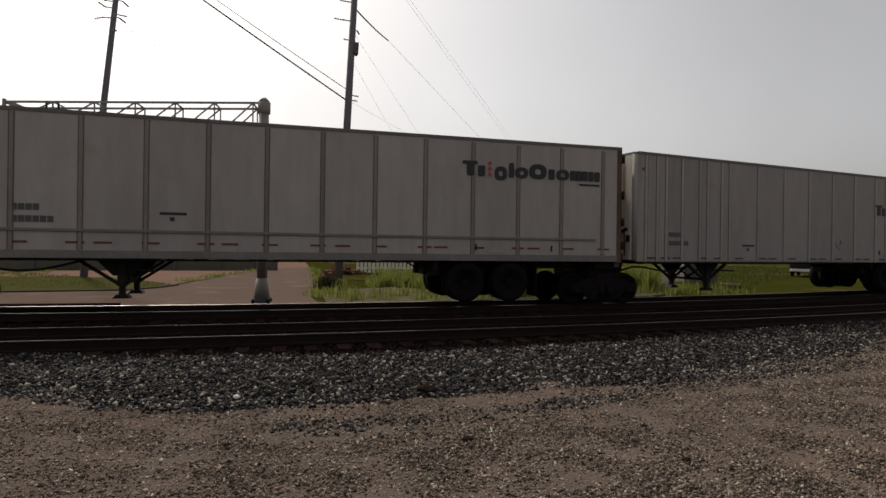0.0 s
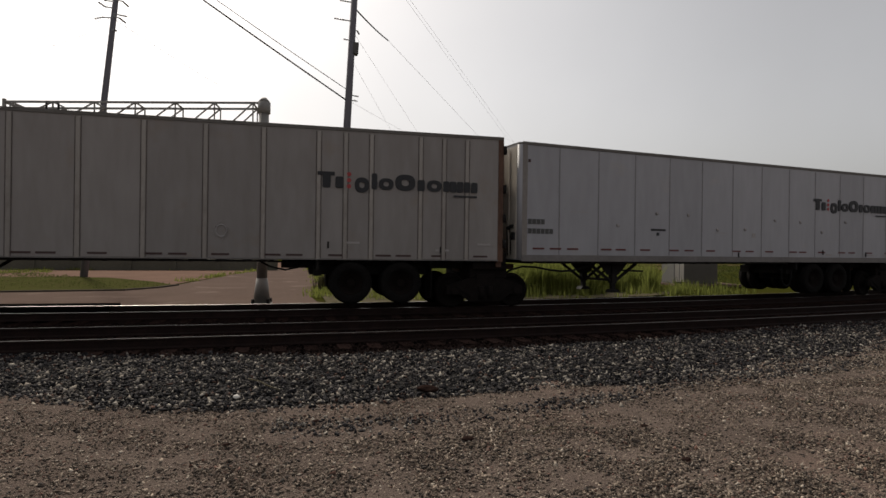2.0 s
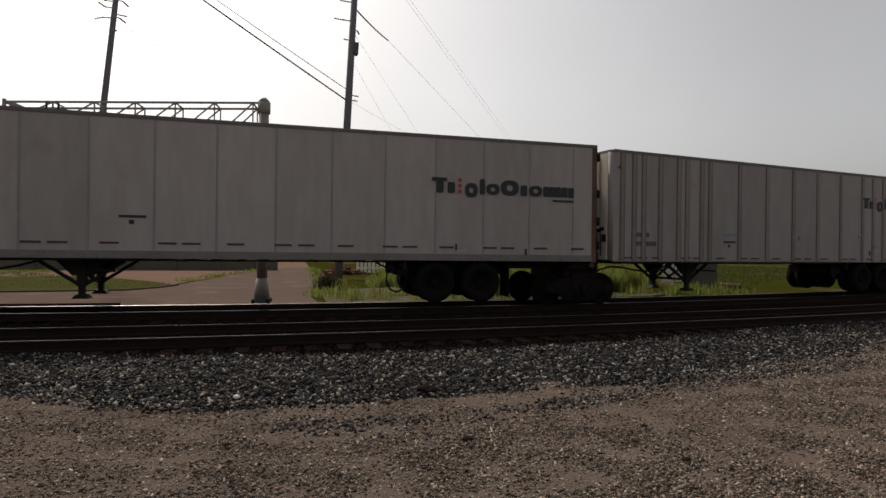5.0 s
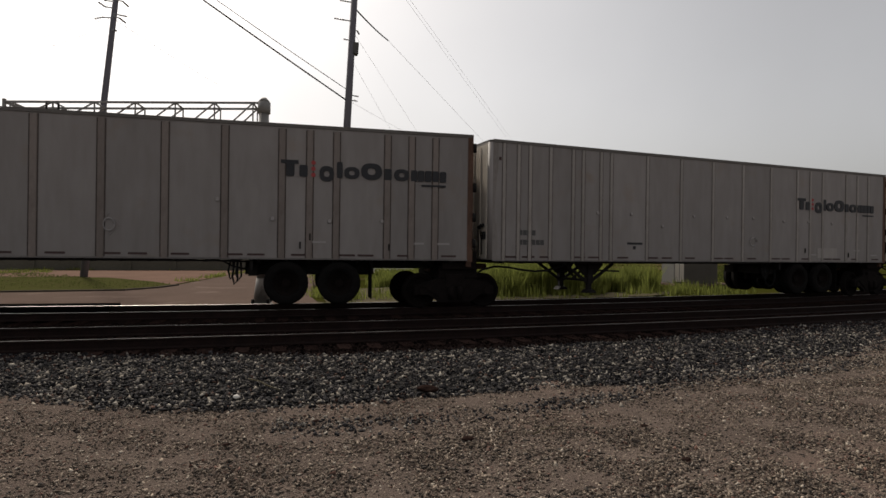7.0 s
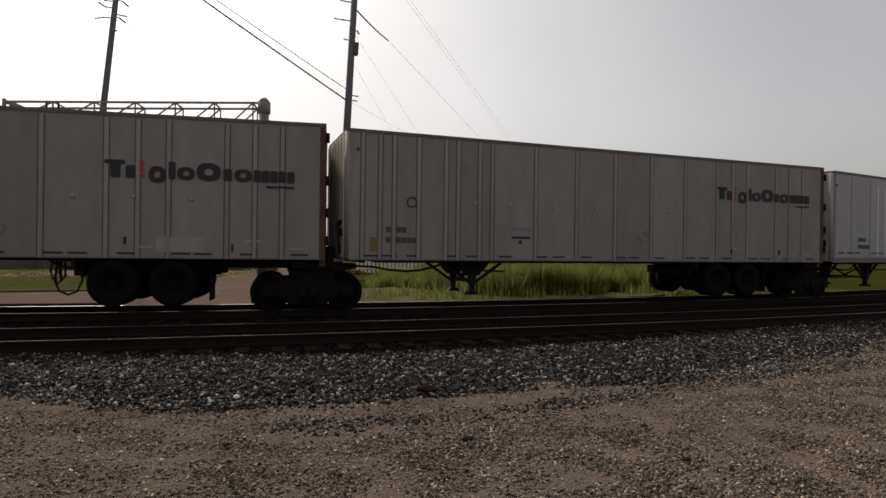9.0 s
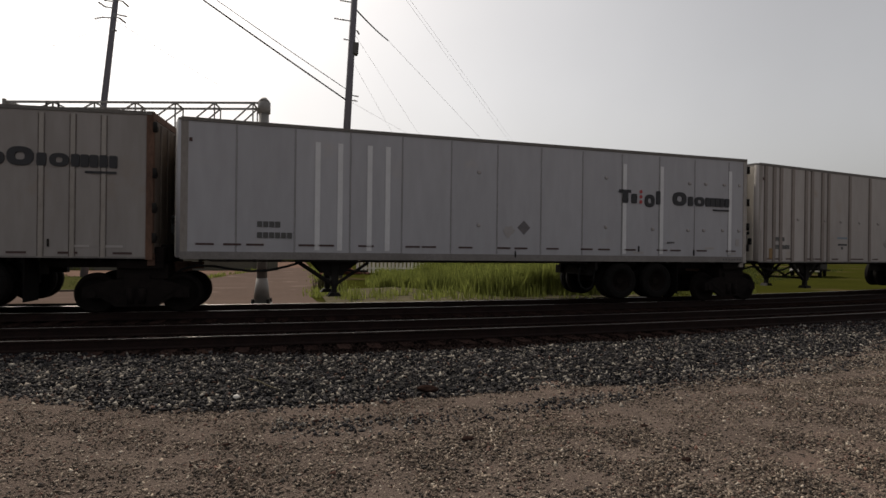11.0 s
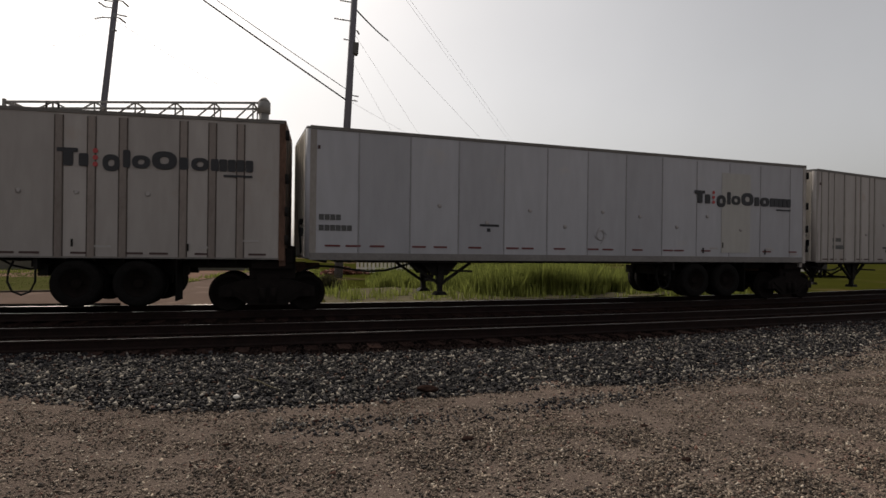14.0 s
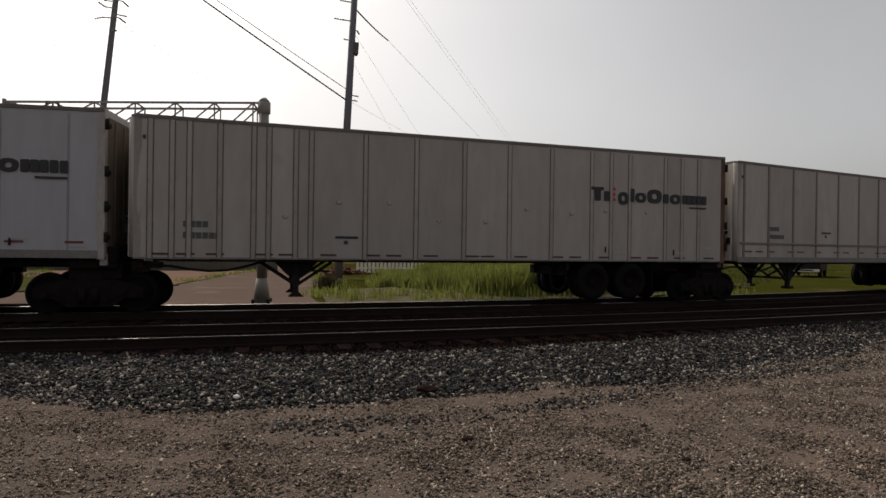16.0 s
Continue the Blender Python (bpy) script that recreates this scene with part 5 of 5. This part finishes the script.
def along(a, o):
    """Vectorised points on the curved bed."""
    c = np.clip(a, A0, A1)
    th = c / R
    x = S0 + R * np.sin(th) + (a - c) * np.cos(th) - o * np.sin(th)
    y = YC + R - R * np.cos(th) + (a - c) * np.sin(th) + o * np.cos(th)
    return x, y


def lot_height(x, y):
    return np.array([0.035 * noise.noise((p * 0.5, q * 0.9, 3)) + 0.02 * noise.noise((p * 1.7, q * 2.2, 7)) for p, q in zip(x, y)]) - 0.012


def ballast_stones():
    rng = np.random.default_rng(5)
    n = 165000
    u = rng.random(n)
    a = -11 + 12 * u + 34 * u ** 2.4
    o = rng.uniform(-8.75, -4.5, n)
    keep = (o > toe(a) + rng.exponential(0.10, n) - 0.15) & (o < crest(a) + rng.exponential(0.06, n))
    a, o = a[keep], o[keep]
    x, y = along(a, o)
    z = bed_height(a, o) + rng.uniform(-0.012, 0.035, len(a))
    stones("ballast_stones", M_STONE, "loose grey crushed stones along the track shoulder", "gravel", np.stack([x, y, z], -1),
           0.012 + 0.034 * rng.random(len(a)) ** 1.6, 6, 0.45)


def stray_ballast():
    """Ballast raked into a loose band on the dirt in front of the shoulder."""
    rng = np.random.default_rng(31)
    n = 3600
    x = rng.uniform(0.0, 9.16, n)
    y = np.interp(x, [0.0, 1.18, 2.18, 3.21, 4.05, 5.04, 6.23, 7.75, 9.16], [5.65, 5.53, 5.54, 5.81, 5.94, 6.2, 6.5, 6.59, 6.86]) + rng.normal(0, 0.15, n) * (1 + 0.12 * np.clip(x - 4, 0, 9))
    thick = 0.5 + 0.5 * np.sin(x * 1.9 + 0.8)
    keep = rng.random(n) < 0.2 + 0.5 * thick * np.where((x > 4.25) & (x < 5.95), 0.4, 1)
    x, y = x[keep], y[keep]
    size = rng.uniform(0.012, 0.034, len(x))
    stones("stray_stones", M_STONE, "dark stray ballast stones in a loose band on the dirt", "gravel", np.stack([x, y, lot_height(x, y) + size * 0.3], -1), size, 32)


def strewn_ballast():
    """Ballast strewn thinly where the shoulder runs out into the lot."""
    rng = np.random.default_rng(41)
    n = 9000
    x = 5.2 + 9.5 * rng.random(n)
    y = 5.9 + 0.16 * (x - 5.2) + rng.gamma(2.0, 0.55, n) * (0.5 + 0.06 * x)
    keep = (rng.random(n) < 0.25 + 0.75 * (0.5 + 0.5 * np.sin(x * 2.3 + 1.7 * np.sin(y * 2.9))) ** 2) & (y - (YC + (x - S0) ** 2 / (2 * R)) < -5.2)
    x, y = x[keep], y[keep]
    size = 0.008 + 0.022 * rng.random(len(x)) ** 1.6
    stones("strewn_stones", M_STONE, "grey stones strewn thinly over the edge of the lot", "gravel", np.stack([x, y, lot_height(x, y) + size * 0.3], -1), size, 42)


def lot_gravel():
    """Gravel beside the ballast, spread and thinned to fit what the camera sees."""
    rng = np.random.default_rng(8)
    for name, n, s0, s1, seed, label in (("lot_gravel", 230000, 0.010, 0.015, 9, "brownish loose gravel scattered over the dirt lot"),
                                         ("small_gravel", 320000, 0.006, 0.006, 11, "small brownish gravel between the larger stones of the lot"),
                                         ("fine_grit", 250000, 0.004, 0.008, 10, "fine brown grit over the dirt lot")):
        x, y = rng.uniform(-6.0, 11.6, n), rng.uniform(0.8, 8.8, n)
        o = y - (YC + (x - S0) ** 2 / (2 * R))
        thin_out = np.clip((o + 13.2) / 1.5, 0.04, 1) * np.clip((x + 6.0) / 1.4, 0.04, 1) * np.clip((11.6 - x) / 1.4, 0.04, 1)
        patch = 0.5 + 0.5 * np.sin(x * 1.9 + 2.1 * np.sin(y * 1.7 + 0.4)) * np.sin(y * 3.1 + 1.3 * np.sin(x * 1.1) + 0.6)
        d, w = 0.285 * x + 0.9586 * y, 0.9586 * x - 0.285 * y      # depth and sideways distance from the camera
        near = np.clip((5.75 + 0.25 * np.sin(w * 1.3) - d) / 0.7, 0, 1)
        right = np.clip((w + 2.2) / 2.2, 0, 1)
        share = 0.24 + 0.06 * right + 0.25 * np.clip((w - 2.5) / 2.0, 0, 1) + near * (0.30 + 0.42 * right) * (0.66 + 0.34 * patch)
        if name == "fine_grit":
            share = 0.6 + 0.3 * patch
        keep = (rng.random(n) < share * thin_out) & (o < toe(x - S0) - 0.05)
        x, y = x[keep], y[keep]
        size = s0 + s1 * rng.random(len(x)) ** (1.8 if name == "lot_gravel" else 1.2)
        stones(name, M_PEBBLE, label, "gravel", np.stack([x, y, lot_height(x, y) + size * 0.25], -1), size, seed, 0.38, name != "lot_gravel")


def yard(x, y):
    """Turn and stretch the plots beyond the tracks to fit the camera's view."""
    return 1.0605 * x - 0.1082 * y + 0.237, 0.0665 * x + 1.0245 * y - 2.404


def weeds(name, label, region, count, height, seed, material, spread=0.09):
    """Tufts of bent blades in one mesh."""
    rng = random.Random(seed)
    verts, faces = [], []
    for k in range(count):
        if k % 5 == 0:
            tx, ty, hs = region(rng)
            tx, ty = yard(tx, ty)
        dx, dy = rng.gauss(0, spread), rng.gauss(0, spread)
        x, y = tx + dx, ty + dy
        h = height * hs * rng.uniform(0.5, 1.15)
        w = rng.uniform(0.008, 0.026)
        th = rng.uniform(0, math.pi)
        bend = rng.uniform(0.05, 0.55) ** 1.3 * h
        ba = math.atan2(dy, dx) + rng.gauss(0, 0.7)
        cx, cy = math.cos(th) * w, math.sin(th) * w
        bx, by = math.cos(ba) * bend, math.sin(ba) * bend
        i = len(verts)
        verts += [(x - cx, y - cy, 0), (x + cx, y + cy, 0), (x + cx * 0.8 + bx * 0.3, y + cy * 0.8 + by * 0.3, h * 0.55),
                  (x - cx * 0.8 + bx * 0.3, y - cy * 0.8 + by * 0.3, h * 0.55), (x + bx, y + by, h)]
        faces += [(i, i + 1, i + 2, i + 3), (i + 3, i + 2, i + 4)]
    me = bpy.data.meshes.new(name)
    me.from_pydata(verts, [], faces)
    me.materials.append(material)
    return tagged(new(name, me), label, "weeds", kind="stuff")


def thicket(rng):
    while True:
        x, y = rng.uniform(4.4, 22), 19.3 + 11.7 * rng.random() ** 1.4
        edge = (25.6 if x < 6.8 else 25.6 - 5.3 * min(1, (x - 6.8) / 2.6)) + 0.45 * math.sin(x * 1.9) + 0.16 * max(0, x - 11)
        if y > edge and x < 0.8 * y - 0.3 and noise.noise((x * 0.8, y * 0.8, 1)) > -0.05 and not (x > 18.9 and y > 22.9) and x > 6.2 + 0.25 * (y - 26):
            return x, y, (0.8 + 0.7 * noise.noise((x * 0.6, y * 0.6, 4))) * min(1.0, max(0.35, (x - 4.5) / 5.5))


def sparse(rng):
    while True:
        x, y = rng.uniform(3.6, 20), rng.uniform(19.2, 22.5)
        if noise.noise((x * 1.3, y * 1.3, 9)) > -0.02:
            return x, y, 0.15 + 1.05 * rng.random() ** 2


def verge(rng):
    while True:
        x, y = rng.uniform(-16, -1.2), rng.uniform(26.5, 40)
        if y > 26.4 + 0.55 * max(0, x + 3) and y < 28.4 - 1.5 * (x + 1):
            return x, y, 0.5 + 0.5 * rng.random()


def road_edge(rng):
    """Tufts along the ragged edges of the yard, the road and the barrier."""
    (x0, y0), (x1, y1) = rng.choice((((-1.0, 30.7), (4.3, 46)), ((-30, 43.6), (4, 43.6)), ((3.4, 21.6), (4.6, 26.5)), ((-20, 36.5), (-8, 41)), ((4.6, 27), (7.1, 46))))
    while True:
        u = rng.random()
        x, y = x0 + (x1 - x0) * u, y0 + (y1 - y0) * u
        if noise.noise((x * 0.9, y * 0.9, 5)) > 0.0:
            return x + rng.gauss(0, 0.22), y + rng.gauss(0, 0.22), 0.35 + rng.random()


def far_grass(rng):
    x = rng.uniform(21, 60)
    return x, rng.uniform(0.55 * x + 10.5, 0.75 * x + 14), 0.5 + rng.random()


def bush(rng):
    a, r = rng.uniform(0, 6.28), abs(rng.gauss(0, 0.22))
    return 4.15 + 1.0 * r * math.cos(a), 24.4 + r * math.sin(a), 1.0


crossing_boards()
railway_track(NEAR, "empty rusty railway track with dark timber ties", (-12, 60))
railway_track(0.0, "railway track carrying the passing train", (-14, 60))
weeds("tall_weeds", "tall green weeds and grass beyond the tracks", thicket, 42000, 1.2, 11, M_GRASS)
weeds("sparse_weeds", "sparse weed tufts on the sandy strip", sparse, 4200, 0.6, 12, M_GRASS)
weeds("verge_grass", "short rough grass on the verge", verge, 14000, 0.11, 13, M_TURF)
weeds("edge_tufts", "ragged green tufts along the road edges", road_edge, 5200, 0.22, 17, M_GRASS)
weeds("field_grass", "dry green grass of the field", far_grass, 9000, 0.16, 14, M_TURF)
weeds("leafy_bush", "small dark leafy bush beside the road", bush, 500, 0.65, 15, M_BUSH, 0.06)
ballast_stones()
stray_ballast()
strewn_ballast()
lot_gravel()


def shade_toned_stones():
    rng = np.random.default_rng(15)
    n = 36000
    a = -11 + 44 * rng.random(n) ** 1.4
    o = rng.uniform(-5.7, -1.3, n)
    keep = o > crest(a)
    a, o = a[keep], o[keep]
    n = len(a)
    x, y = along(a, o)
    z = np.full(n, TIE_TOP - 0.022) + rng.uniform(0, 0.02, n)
    stones("track_stones", M_SHADESTONE, "stones between the rails, coloured black for the train's shade", "gravel", np.stack([x, y, z], -1), rng.uniform(0.015, 0.04, n), 16)


shade_toned_stones()


def white_rock():
    rng = random.Random(3)
    bm = bmesh.new()
    bmesh.ops.create_icosphere(bm, subdivisions=2, radius=0.04)
    for v in bm.verts:
        v.co *= 1 + 0.25 * noise.noise(v.co * 25)
        v.co.z *= 0.65
    ob = part("white_rock", bm, M_PANEL)
    ob.matrix_basis = Matrix.Translation((-0.39, 6.79, 0.035))
    tagged(ob, "small white stone at the edge of the ballast", "stone")


def twig(pts, r, label):
    bm = bmesh.new()
    tube(bm, pts, r, 6)
    tagged(part("dry_twig", bm, M_SAND), label, "twig", "dry twigs")


def dark_clod(x, y, z, r, seed):
    bm = bmesh.new()
    bmesh.ops.create_icosphere(bm, subdivisions=3, radius=r)
    for v in bm.verts:
        v.co *= 1 + 0.35 * noise.noise(v.co * 0.95 / r + Vector((seed, 0, 0)))
        v.co.z *= 0.45
        v.co.x *= 1.45
    ob = part("dirt_clod", bm, M_TIE)
    ob.matrix_basis = Matrix.Translation((x, y, z))
    tagged(ob, "dark lump of dirt on the gravel", "dirt clod", "dirt clods")


white_rock()
twig([(0.08, 6.92, 0.05), (-0.05, 7.15, 0.055), (-0.16, 7.4, 0.06), (-0.29, 7.59, 0.055)], 0.008, "pale dry twig lying on the ballast")
twig([(2.32, 4.79, 0.03), (2.46, 4.88, 0.035), (2.65, 4.95, 0.03)], 0.005, "dry twig lying on the gravel")
twig([(5.81, 4.99, 0.03), (5.96, 5.08, 0.035), (6.08, 5.11, 0.03)], 0.006, "dry twig lying on the gravel")
for i, (x, y, z, r) in enumerate(((1.81, 6.67, 0.03, 0.09), (0.41, 5.72, 0.02, 0.026), (1.7, 4.86, 0.02, 0.04), (3.52, 4.79, 0.02, 0.026), (3.3, 3.93, 0.02, 0.03), (-0.38, 5.23, 0.02, 0.022))):
    dark_clod(x, y, z, r, i)


# ---- what moves ----
def motions():
    steps = [i * 0.25 for i in range(65)]
    for k, t in enumerate(TRAIN):
        walk(t, [(s, chord(BASE + k * PITCH - travelled(s))) for s in steps])
    for a, b, sets in BOGIES:
        rows = []
        for s in steps:
            x, y, th = line(a - travelled(s))
            rows.append((s, Matrix.Translation((x, y, RAIL)) @ Matrix.Rotation(th, 4, "Z")))
        walk(b, rows)
        for w, dx in sets:
            walk(w, [(i / 30, Matrix.Translation((dx, 0, 0.425)) @ Matrix.Rotation(-travelled(i / 30) / 0.425, 4, "Y")) for i in range(481)])


motions()
